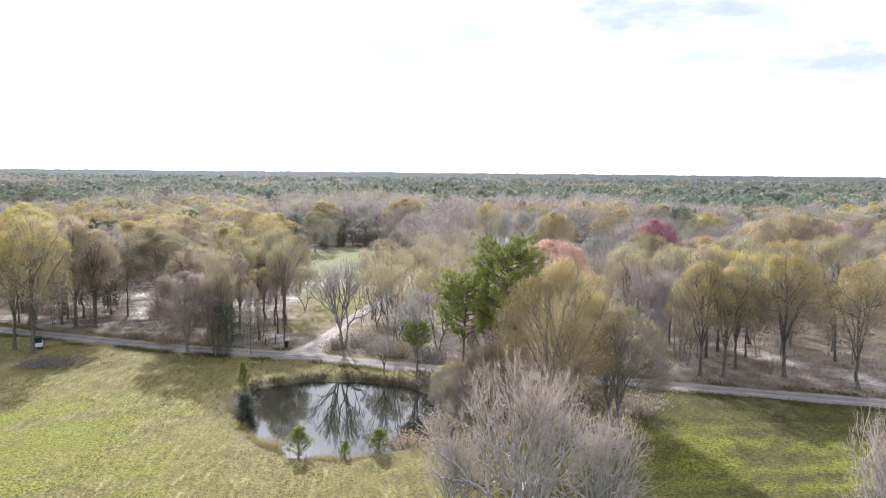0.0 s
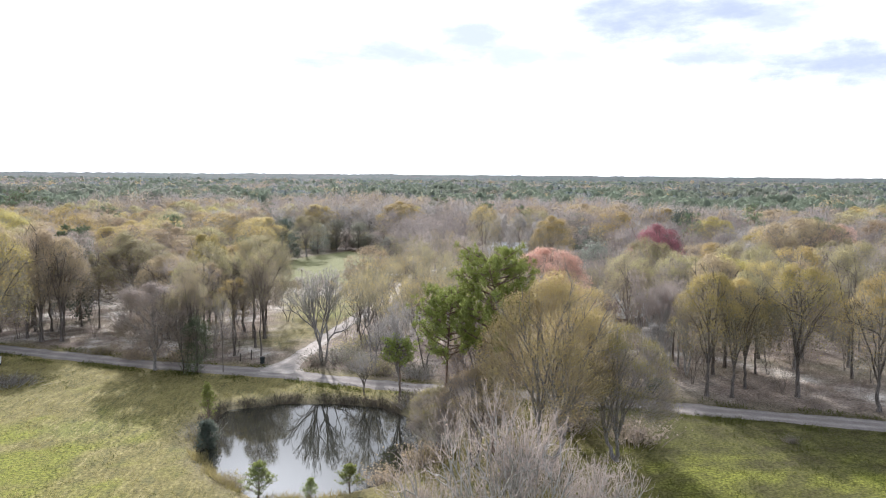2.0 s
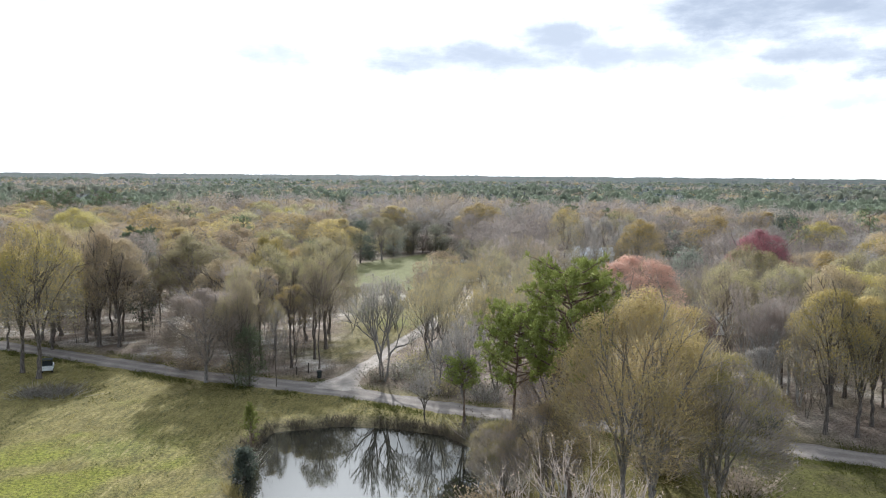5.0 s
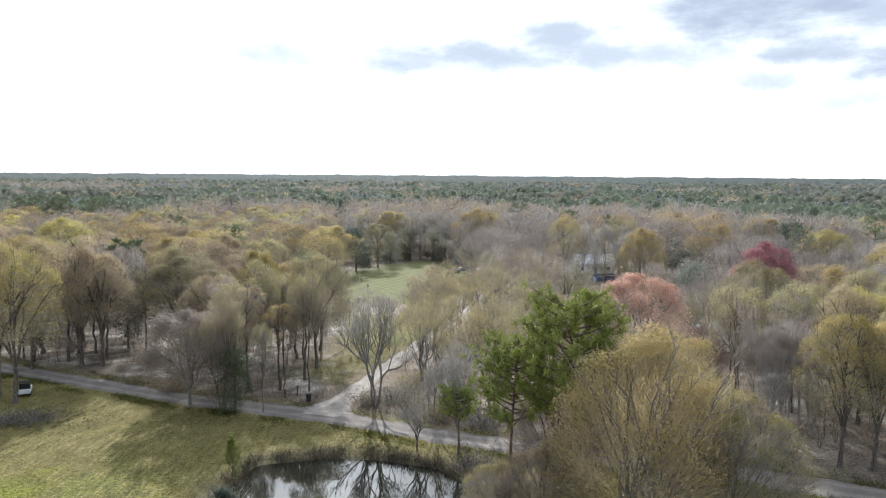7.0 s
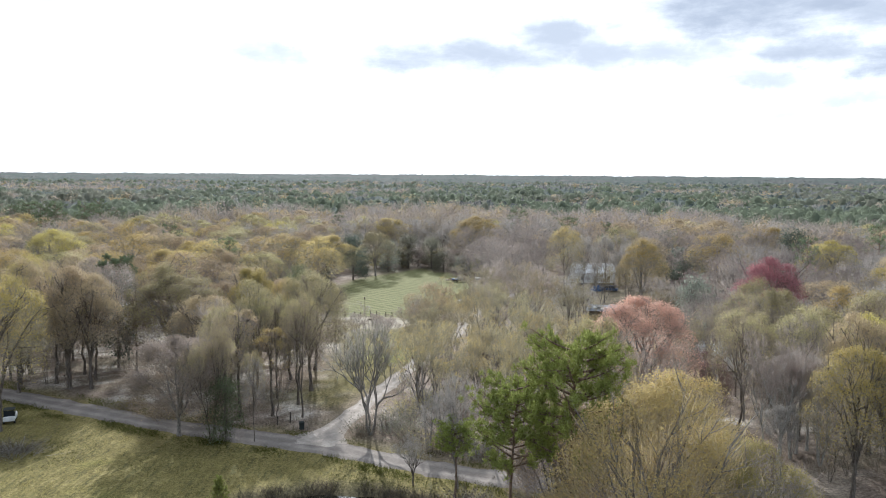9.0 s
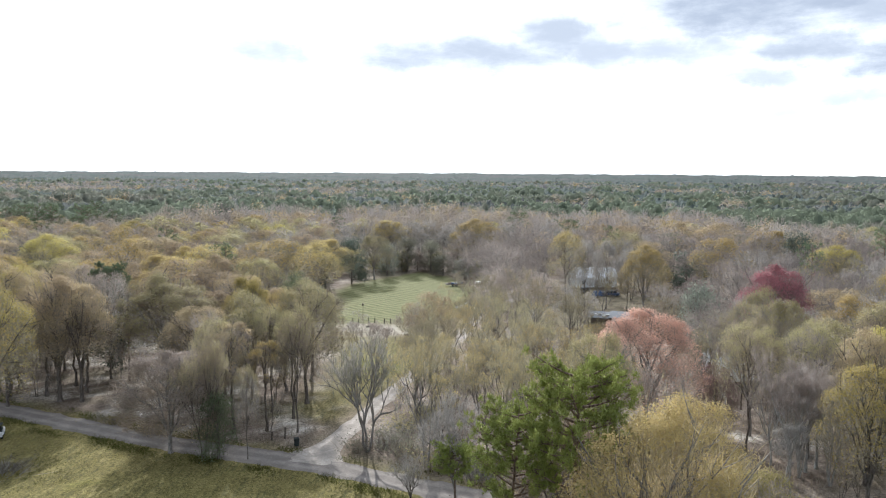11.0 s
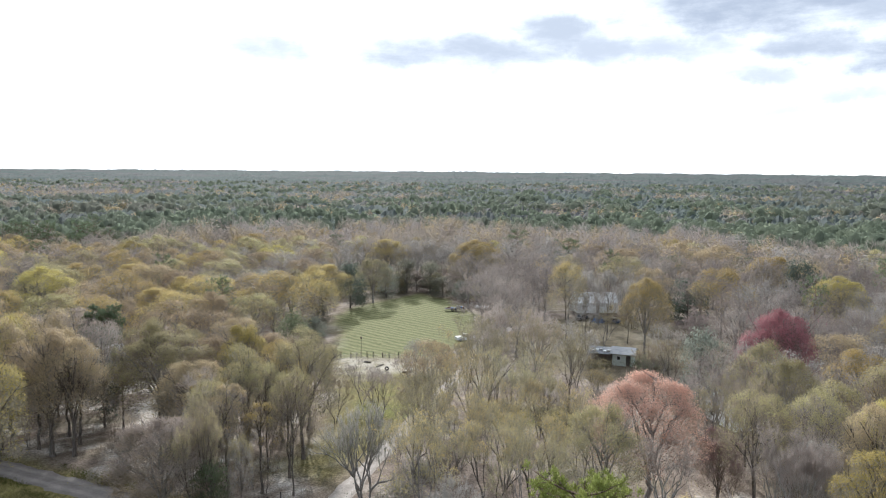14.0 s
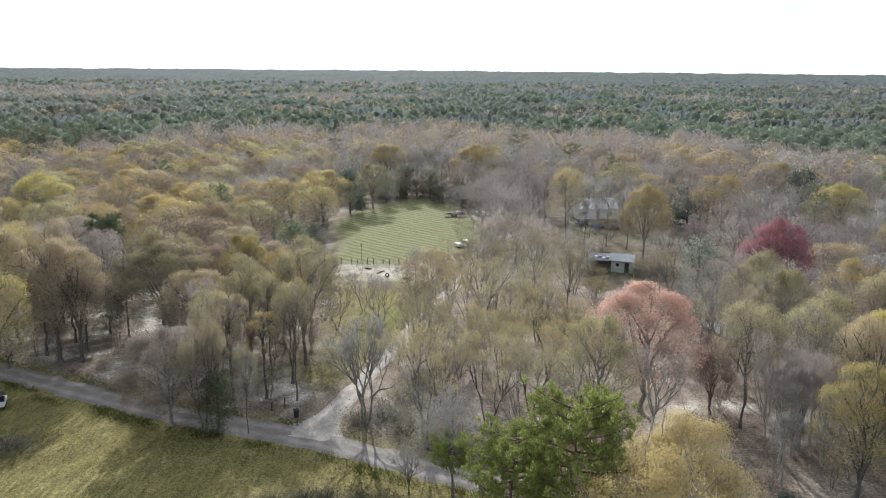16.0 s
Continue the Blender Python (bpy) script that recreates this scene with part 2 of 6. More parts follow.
def make_ground():
    def axis(low, high, step, reach):
        fine = np.arange(low, high + 0.01, step)
        out = np.cumsum(step * 1.18 ** np.arange(1, 44))
        out = out[out < reach]
        return np.concatenate([low - out[::-1], fine, high + out])
    xs, ys = axis(-110, 110, 1.35, 5200), axis(-10, 265, 1.35, 5200)
    x, y = [a.ravel() for a in np.meshgrid(xs, ys)]
    me = mesh_of("ground", np.stack([x, y, ground_z(x, y)], 1), grid_tris(len(xs), len(ys)), True)
    soft = lambda d, w: 1 / (1 + np.exp(-d / w))
    rough = waves(x, y, 9, 8)
    wood = soft(y - road_y(x) - 3.5 + rough * 1.2, 0.9)
    for loop in (FIELD, MEADOW, YARD, GLADE):
        wood = wood * (1 - soft(inside(loop, x, y) + rough, 1.2) * (0.55 if loop is YARD else 1.0))
    field = soft(inside(FIELD, x, y) + rough * 0.6, 0.6)
    sand = np.zeros_like(x)
    for line, half in ((LANE, 2.0), (TRACK, 0.9)):
        sand = np.maximum(sand, soft(half - path_gap(line, x, y) + rough * 1.4 + waves(x, y, 4, 28) * 0.9, 0.5))
    patch = soft(waves(x, y, 13, 21) * 2.2 + waves(x, y, 5, 22) * 1.3 - 0.95, 0.25)
    near_left = soft(-12 - x, 4) * soft(190 - y, 10)
    sand = np.maximum(sand, patch * wood * (0.2 + 0.75 * near_left) * soft(y - road_y(x) - 5, 1.5))
    sand = np.maximum(sand, soft(inside(PEN, x, y) + rough * 2.6 - 0.8, 0.9) * 0.6)
    bank = np.exp(-((inside(POND, x, y) + 0.6) / 1.8) ** 2)
    lime = soft(1.0 - np.hypot((x + 45) / 14, (y - 64) / 13) + 0.7 * waves(x, y, 8, 24) + 0.35 * waves(x, y, 3, 25), 0.18)
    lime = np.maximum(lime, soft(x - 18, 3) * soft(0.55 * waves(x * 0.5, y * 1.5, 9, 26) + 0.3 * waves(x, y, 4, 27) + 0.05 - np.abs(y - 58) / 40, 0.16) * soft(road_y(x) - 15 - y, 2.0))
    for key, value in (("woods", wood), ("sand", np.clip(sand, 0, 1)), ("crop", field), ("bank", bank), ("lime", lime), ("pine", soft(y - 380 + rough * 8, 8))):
        me.attributes.new(key, "FLOAT", "POINT").data.foreach_set("value", value.astype(np.float32))
    ob = new("ground", me)
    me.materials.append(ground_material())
    return tagged(ob, "rough grass field giving way to leaf-littered sandy woodland floor", "ground", kind="structure")


def ground_material():
    def paint(k):
        at = lambda key: k.add("ShaderNodeAttribute", {"attribute_name": key}).outputs["Fac"]
        place = k.add("ShaderNodeTexCoord").outputs["Object"]
        big, mid, fine = k.noise(place, 0.045, 4.0), k.noise(place, 0.35, 5.0, 0.65), k.noise(place, 3.2, 5.0, 0.7)
        lines = k.add("ShaderNodeMapping", Vector=place, Rotation=(0, 0, radians(-24)), Scale=(1.0, 0.16, 1.0))
        mown = k.noise(lines, 1.7, 5.0, 0.7)
        # open grass: straw, olive and fresh green, with raked lines
        grass = k.mix(k.ramp(mid, 0.3, 0.7), (0.12, 0.102, 0.036), (0.18, 0.152, 0.056))
        grass = k.mix(k.ramp(big, 0.54, 0.70), grass, k.mix(k.ramp(mid, 0.35, 0.7), (0.115, 0.115, 0.03), (0.175, 0.175, 0.045)))
        grass = k.mix(k.math("MULTIPLY", k.ramp(mown, 0.53, 0.62), k.ramp(big, 0.42, 0.6, 0.2, 0.75)), grass, (0.25, 0.21, 0.095))
        grass = k.mix(k.math("MULTIPLY", k.ramp(mown, 0.49, 0.38), 0.7), grass, (0.09, 0.085, 0.035))
        # eastern grass: darker green, with the trees' dappled shade also put into its colour
        east_shade = k.ramp(k.add("ShaderNodeSeparateXYZ", i0=place).outputs[0], 12.0, 30.0)
        grass = k.mix(k.math("MULTIPLY", east_shade, 0.9), grass, k.mix(k.ramp(mid, 0.35, 0.7), (0.042, 0.038, 0.014), (0.07, 0.07, 0.018)))
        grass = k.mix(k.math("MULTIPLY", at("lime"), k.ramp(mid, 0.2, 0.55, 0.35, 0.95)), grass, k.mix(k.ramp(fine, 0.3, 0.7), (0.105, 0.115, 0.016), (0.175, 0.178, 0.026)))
        # woodland floor: brown litter
        litter = k.mix(k.ramp(mid, 0.3, 0.7), (0.13, 0.1, 0.078), (0.255, 0.203, 0.162))
        litter = k.mix(k.ramp(big, 0.5, 0.7, 0.0, 0.5), litter, (0.2, 0.19, 0.11))
        # cut rows of the far field
        rows = k.add("ShaderNodeTexWave", {"bands_direction": "X"}, Vector=k.add("ShaderNodeMapping", Vector=place, Rotation=(0, 0, radians(-52))), Scale=0.14, Distortion=3.2, Detail=3.0)
        crop = k.mix(rows.outputs["Fac"], (0.105, 0.112, 0.044), (0.205, 0.2, 0.092))
        crop = k.mix(k.ramp(mid, 0.38, 0.68, 0.0, 0.7), crop, (0.16, 0.16, 0.072))
        sandy = k.mix(k.ramp(mid, 0.3, 0.72), (0.38, 0.335, 0.28), (0.6, 0.55, 0.48))
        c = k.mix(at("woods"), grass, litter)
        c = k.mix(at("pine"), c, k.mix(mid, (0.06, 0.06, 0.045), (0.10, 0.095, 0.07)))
        c = k.mix(at("crop"), c, crop)
        c = k.mix(k.math("MULTIPLY", at("sand"), k.ramp(mid, 0.25, 0.5)), c, sandy)
        c = k.mix(k.math("MULTIPLY", at("bank"), 0.7), c, (0.15, 0.125, 0.085))
        return k.mix(1.0, c, k.mix(k.ramp(fine, 0.25, 0.75), (0.4, 0.4, 0.4), (1.6, 1.6, 1.6)), "MULTIPLY")
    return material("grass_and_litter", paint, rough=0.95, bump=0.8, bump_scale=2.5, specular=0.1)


def ribbon(name, line, half, mat, label, lift=0.05, cross=7, flare=0.0):
    """A strip of beaten earth along a line, crowned and with ragged edges."""
    pts = np.array(line, float)
    d = np.concatenate([[0], np.cumsum(np.hypot(*np.diff(pts, axis=0).T))])
    s = np.arange(0, d[-1], 0.8)
    cx, cy = np.interp(s, d, pts[:, 0]), np.interp(s, d, pts[:, 1])
    ker = np.ones(11) / 11
    cx[5:-5], cy[5:-5] = np.convolve(cx, ker, "valid"), np.convolve(cy, ker, "valid")
    tx, ty = np.gradient(cx), np.gradient(cy)
    n = np.hypot(tx, ty)
    tx, ty = tx / n, ty / n
    u = np.linspace(-1, 1, cross)
    wide = half * (1 + 0.13 * waves(s, s * 0, 9, 5) + 0.09 * waves(s, s * 0, 2.6, 6))
    wide = wide + flare * np.exp(-(s / 5.0) ** 2)
    x = cx[:, None] - ty[:, None] * u * wide[:, None]
    y = cy[:, None] + tx[:, None] * u * wide[:, None]
    z = -0.06 + lift + 0.05 * (1 - u[None, :] ** 2) - 0.035 * np.exp(-((np.abs(u[None, :]) - 0.42) / 0.14) ** 2) + 0 * x
    z[:, 0] -= 0.12
    z[:, -1] -= 0.12
    me = mesh_of(name, np.stack([x.ravel(), y.ravel(), z.ravel()], 1), grid_tris(cross, len(s))[:, ::-1], True)
    across = np.tile(u, len(s)).astype(np.float32)
    me.attributes.new("across", "FLOAT", "POINT").data.foreach_set("value", across)
    me.materials.append(mat)
    return tagged(new(name, me), label, "road", kind="structure")


def dirt_paint(dark, light):
    def paint(k):
        place = k.add("ShaderNodeTexCoord").outputs["Object"]
        u = k.math("ABSOLUTE", k.add("ShaderNodeAttribute", {"attribute_name": "across"}).outputs["Fac"])
        mid, fine = k.noise(place, 0.5, 5.0, 0.65), k.noise(place, 4.0, 4.0, 0.7)
        c = k.mix(k.ramp(mid, 0.3, 0.7), dark, light)
        rut = k.ramp(k.math("ABSOLUTE", k.math("SUBTRACT", u, 0.42)), 0.05, 0.3)
        c = k.mix(k.math("MULTIPLY", rut, 0.35), k.mix(0.3, c, (0.46, 0.415, 0.37)), dark)
        return k.mix(1.0, c, k.mix(fine, (0.7, 0.7, 0.7), (1.3, 1.3, 1.3)), "MULTIPLY")
    return paint


make_ground()
ribbon("road", ROAD, 2.5, material("dirt_road", dirt_paint((0.09, 0.076, 0.067), (0.205, 0.178, 0.157)), bump=0.6, bump_scale=4.0, specular=0.1),
       "pale grey-brown dirt road with worn wheel tracks", 0.07)
ribbon("driveway", DRIVE, 1.55, material("sand_drive", dirt_paint((0.22, 0.19, 0.163), (0.43, 0.38, 0.33)), bump=0.6, bump_scale=4.0, specular=0.1),
       "light sandy driveway branching off the dirt road", 0.1, 5, 3.2)


def make_water():
    r = np.array(POND, float)
    c = r.mean(0)
    ring = []
    for i in range(len(r)):
        for f in np.linspace(0, 1, 8, endpoint=False):
            p = r[i] * (1 - f) + r[(i + 1) % len(r)] * f
            ring.append(c + (p - c) * 1.06)
    ring = np.array(ring)
    n = len(ring)
    verts, tris = [(*c, WATER)], []
    for j, f in enumerate(np.linspace(0.2, 1, 5)):
        verts += [(*(c + (p - c) * f), WATER) for p in ring]
        for i in range(n):
            a, b = 1 + j * n + i, 1 + j * n + (i + 1) % n
            tris += [(0, a, b)] if j == 0 else [(a - n, a, b), (a - n, b, b - n)]
    me = mesh_of("pond_water", verts, [t[::-1] for t in tris], True)
    m = material("pond_water", (0.022, 0.022, 0.016), rough=0.015, specular=0.45)
    k = m.node_tree
    bump, tex = k.nodes.new("ShaderNodeBump"), k.nodes.new("ShaderNodeTexNoise")
    tex.inputs["Scale"].default_value, bump.inputs["Strength"].default_value, bump.inputs["Distance"].default_value = 0.7, 0.03, 0.03
    k.links.new(k.nodes.new("ShaderNodeTexCoord").outputs["Object"], tex.inputs["Vector"])
    k.links.new(tex.outputs[0], bump.inputs["Height"])
    k.links.new(bump.outputs[0], [n for n in k.nodes if n.type == "BSDF_PRINCIPLED"][0].inputs["Normal"])
    me.materials.append(m)
    tagged(new("water", me), "still dark pond mirroring bare trees and sky", "pond", kind="structure")


make_water()

# ---------------------------------------------------------------- trees: shapes
class Shape:
    """Gathers triangles for one mesh, with a material slot for each."""

    def __init__(self):
        self.v, self.t, self.s, self.f, self.n = [], [], [], [], 0

    def put(self, verts, tris, slot=0, facing=None):
        """facing: the way each vertex shades, as part of a rounded clump; else that of its faces."""
        v, t = np.asarray(verts, float).reshape(-1, 3), np.asarray(tris, int).reshape(-1, 3)
        if facing is None:
            face = np.cross(v[t[:, 1]] - v[t[:, 0]], v[t[:, 2]] - v[t[:, 0]])
            facing = np.zeros_like(v)
            for i in range(3):
                np.add.at(facing, t[:, i], face)
        self.v.append(v)
        self.t.append(t + self.n)
        self.s.append(np.full(len(t), slot))
        self.f.append(unit(facing))
        self.n += len(v)

    def scraps(self, corners, slot, clump):
        """Loose triangles (n, 3, 3), turned to look the way of their clump and shaded mostly like it."""
        if clump is None:
            self.put(corners, np.arange(3 * len(corners)), slot)
            return
        face = unit(np.cross(corners[:, 1] - corners[:, 0], corners[:, 2] - corners[:, 0]))
        clump = unit(clump)
        away = (face * clump).sum(-1) < 0
        corners[away] = corners[away][:, [0, 2, 1]]
        face[away] *= -1
        self.put(corners, np.arange(3 * len(corners)), slot, np.repeat(face * 0.4 + clump * 0.85, 3, 0))

    def tube(self, pts, radii, sides=5, slot=0):
        pts, radii = np.asarray(pts, float), np.asarray(radii, float)
        way = np.gradient(pts, axis=0)
        way /= np.linalg.norm(way, axis=1)[:, None] + 1e-9
        side = np.cross(way, (0.31, 0.87, 0.38))
        side /= np.linalg.norm(side, axis=1)[:, None] + 1e-9
        other = np.cross(way, side)
        a = np.linspace(0, math.tau, sides, endpoint=False)
        ring = pts[:, None] + radii[:, None, None] * (np.cos(a)[None, :, None] * side[:, None] + np.sin(a)[None, :, None] * other[:, None])
        i, j = np.meshgrid(np.arange(len(pts) - 1), np.arange(sides), indexing="ij")
        p, q = (i * sides + j).ravel(), (i * sides + (j + 1) % sides).ravel()
        self.put(ring, np.concatenate([np.stack([p, q, q + sides], 1), np.stack([p, q + sides, p + sides], 1)]), slot)

    def slivers(self, rng, base, way, width, slot=0, clump=None):
        """Thin tapering twigs or needles from base along way (which holds the length)."""
        n = len(base)
        side = np.cross(way, rng.normal(size=(n, 3)))
        side *= (np.broadcast_to(width, n) / (np.linalg.norm(side, axis=1) + 1e-9) / 2)[:, None]
        self.scraps(np.stack([base - side, base + side, base + way], 1), slot, clump)

    def flakes(self, rng, place, size, slot=0, face=None, clump=None):
        """Small leaves or buds, each a kite-like triangle, turned at random or roughly square to face."""
        n = len(place)
        a, b = rng.normal(size=(n, 3)), rng.normal(size=(n, 3))
        if face is not None:
            b = face + b * 0.35
            a = np.cross(b, a)
        a /= np.linalg.norm(a, axis=1)[:, None] + 1e-9
        b = np.cross(a, b)
        b /= np.linalg.norm(b, axis=1)[:, None] + 1e-9
        s = np.broadcast_to(size, n)[:, None]
        self.scraps(np.stack([place - a * s * 0.55 - b * s * 0.38, place + a * s * 0.6, place - a * s * 0.3 + b * s * 0.5], 1), slot, clump)

    def mesh(self, name, smooth=False):
        me = mesh_of(name, np.concatenate(self.v), np.concatenate(self.t), smooth)
        me.polygons.foreach_set("material_index", np.concatenate(self.s).astype(np.int32))
        if not smooth:
            me.shade_smooth()
            me.attributes.new("custom_normal", "FLOAT_VECTOR", "POINT").data.foreach_set("vector", np.concatenate(self.f).astype(np.float32).ravel())
        return me


def unit(v):
    return v / (np.linalg.norm(v, axis=-1, keepdims=True) + 1e-9)


def curve(a, b, c, n):
    u = np.linspace(0, 1, n)[:, None]
    return a * (1 - u) ** 2 + 2 * b * u * (1 - u) + c * u * u


def hardwood(seed, twigs=4200, leaves=3000, fork=0.3, stems=1, limbs=8, fine=1.0, low=0.34, up=0.5, girth=0.25, sub=7, sides=5, lobes=24, inner=700, puff=0.37, R=6.0):
    """A leafless or budding broad-leaved tree 18 m high with a crown 6 m in radius: its wood and its crown."""
    rng = np.random.default_rng(seed)
    H = 18.0
    wood, crown = Shape(), Shape()
    mid = np.array([0, 0, H * (low + (1 - low) * 0.36)])
    half = np.array([R, R, H * (1 - low) / 2])
    tips = []
    for s in range(stems):
        spin = rng.uniform(0, math.tau)
        lean = (0.25 if stems == 1 else 1.3) * np.array([math.cos(spin), math.sin(spin), 0])
        foot = np.array([math.cos(spin), math.sin(spin), 0]) * (0 if stems == 1 else 0.3)
        top = foot + lean + np.array([0, 0, H * fork * rng.uniform(0.9, 1.1)])
        thick = girth if stems == 1 else girth * 0.62
        u = np.linspace(0, 1, 7)
        line = foot + (top - foot) * u[:, None] + 0.12 * rng.normal(size=(7, 3)) * np.sin(u * math.pi)[:, None]
        wood.tube(line - [0, 0, 0.25], thick * (1 - 0.32 * u + 0.55 * np.exp(-u * 14)), max(sides, 6))
        count = limbs if stems == 1 else max(3, limbs // 2)
        for i in range(count + 1):
            a = spin + math.tau * i / count + rng.uniform(-0.35, 0.35)
            out = R * rng.uniform(0.5, 0.86) if i < count else R * 0.12
            rise = H * (rng.uniform(0.62, 0.9) if i < count else 0.93)
            end = np.array([math.cos(a) * out, math.sin(a) * out, rise]) + (lean if stems > 1 else 0)
            start = line[-1] - (line[-1] - line[0]) * rng.uniform(0, 0.25) * (i < count)
            if stems == 1 and i < count and i % 2:
                start = line[-1] + np.array([0, 0, H * 0.93 - line[-1][2]]) * rng.uniform(0.15, 0.6)
                end[2] = max(end[2], start[2] + 1.5)
            bend = start + (end - start) * [0.32, 0.32, 0.62] + rng.normal(size=3) * 0.4
            arm = curve(start, bend, end, 7)
            arm[1:-1] += rng.normal(size=(5, 3)) * 0.16
            wood.tube(arm, thick * np.linspace(0.5, 0.09, 7), sides)
            for j in range(sub):
                f = rng.uniform(0.25, 1.0)
                root = arm[min(int(f * 6), 5)] + (arm[min(int(f * 6) + 1, 6)] - arm[min(int(f * 6), 5)]) * (f * 6 % 1)
                way = unit(unit((root - mid) / half) * 0.9 + rng.normal(size=3) * 0.55 + [0, 0, up])
                far = root + way * rng.uniform(1.4, 3.2) * (1.15 - 0.4 * f)
                twig = curve(root, (root + far) / 2 + rng.normal(size=3) * 0.22 - [0, 0, 0.15], far, 4)
                wood.tube(twig, thick * np.linspace(0.17, 0.06, 4), 3)
                tips += [twig[1], twig[2], twig[3], twig[3]]
    tips = np.array(tips)
    # the crown is a dome of lobes: sprays of twigs end on the lobes' skins, the rest start at the branches
    n_lobe = lobes
    q = (np.arange(n_lobe) + 0.5) / n_lobe
    ang, zz = np.arange(n_lobe) * 2.39996 + seed, 1 - 1.35 * q
    flat = np.sqrt(np.maximum(0, 1 - zz * zz))
    dirs = unit(np.stack([np.cos(ang) * flat, np.sin(ang) * flat, zz], 1) + rng.normal(size=(n_lobe, 3)) * 0.12)
    half = np.where(dirs[:, 2:] > 0, [[R, R, H - mid[2]]], [[R, R, mid[2] - H * low]])
    big = R * puff * rng.uniform(0.82, 1.14, n_lobe)
    core = mid + dirs * half * rng.uniform(0.64, 0.76, (n_lobe, 1))
    pick = rng.integers(0, n_lobe, twigs)
    d = unit(dirs[pick] * 0.75 + rng.normal(size=(twigs, 3)) * 0.7 + [0, 0, 0.3])
    end = core[pick] + d * (big[pick] * rng.uniform(0.55, 1.08, twigs))[:, None] * [1.05, 1.05, 0.9]
    loose = tips[rng.integers(0, len(tips), twigs)] + rng.normal(size=(twigs, 3)) * 0.6
    free = rng.random((twigs, 1)) < 0.18
    end = np.where(free, loose, end)
    way = unit(unit(end - np.array([0, 0, H * 0.3])) * 0.8 + d * 0.35 + rng.normal(size=(twigs, 3)) * 0.3 + [0, 0, up * 0.4])
    long = rng.uniform(0.6, 1.7, (twigs, 1))
    base = end - way * long
    crown.slivers(rng, base, way * long, rng.uniform(0.03, 0.06, twigs) * fine, 0, dirs[pick] * 0.6 + d * 0.7)
    # dense twig mass inside the crown
    who = rng.integers(0, n_lobe, inner)
    out = unit(dirs[who] * 0.7 + rng.normal(size=(inner, 3)) * 0.6)
    heart = core[who] + out * (big[who] * rng.uniform(0.35, 0.85, inner))[:, None]
    crown.flakes(rng, heart, rng.uniform(0.16, 0.36, inner) * fine ** 1.1, 0, out, dirs[who] * 0.6 + out * 0.7)
    if leaves:
        # buds and young leaves sit on the lobes' upper skins
        chance = 0.16 + np.clip(dirs[:, 2], 0, 1) ** 1.3
        who = rng.choice(n_lobe, leaves, p=chance / chance.sum())
        out = unit(dirs[who] * 0.55 + rng.normal(size=(leaves, 3)) * 0.62 + [0, 0, 0.5])
        spot = core[who] + out * (big[who] * rng.uniform(0.7, 1.08, leaves))[:, None] + rng.normal(size=(leaves, 3)) * 0.12
        crown.flakes(rng, spot, rng.uniform(0.1, 0.19, leaves) * fine, 1, out, dirs[who] * 0.45 + out * 0.8)
    return wood, crown


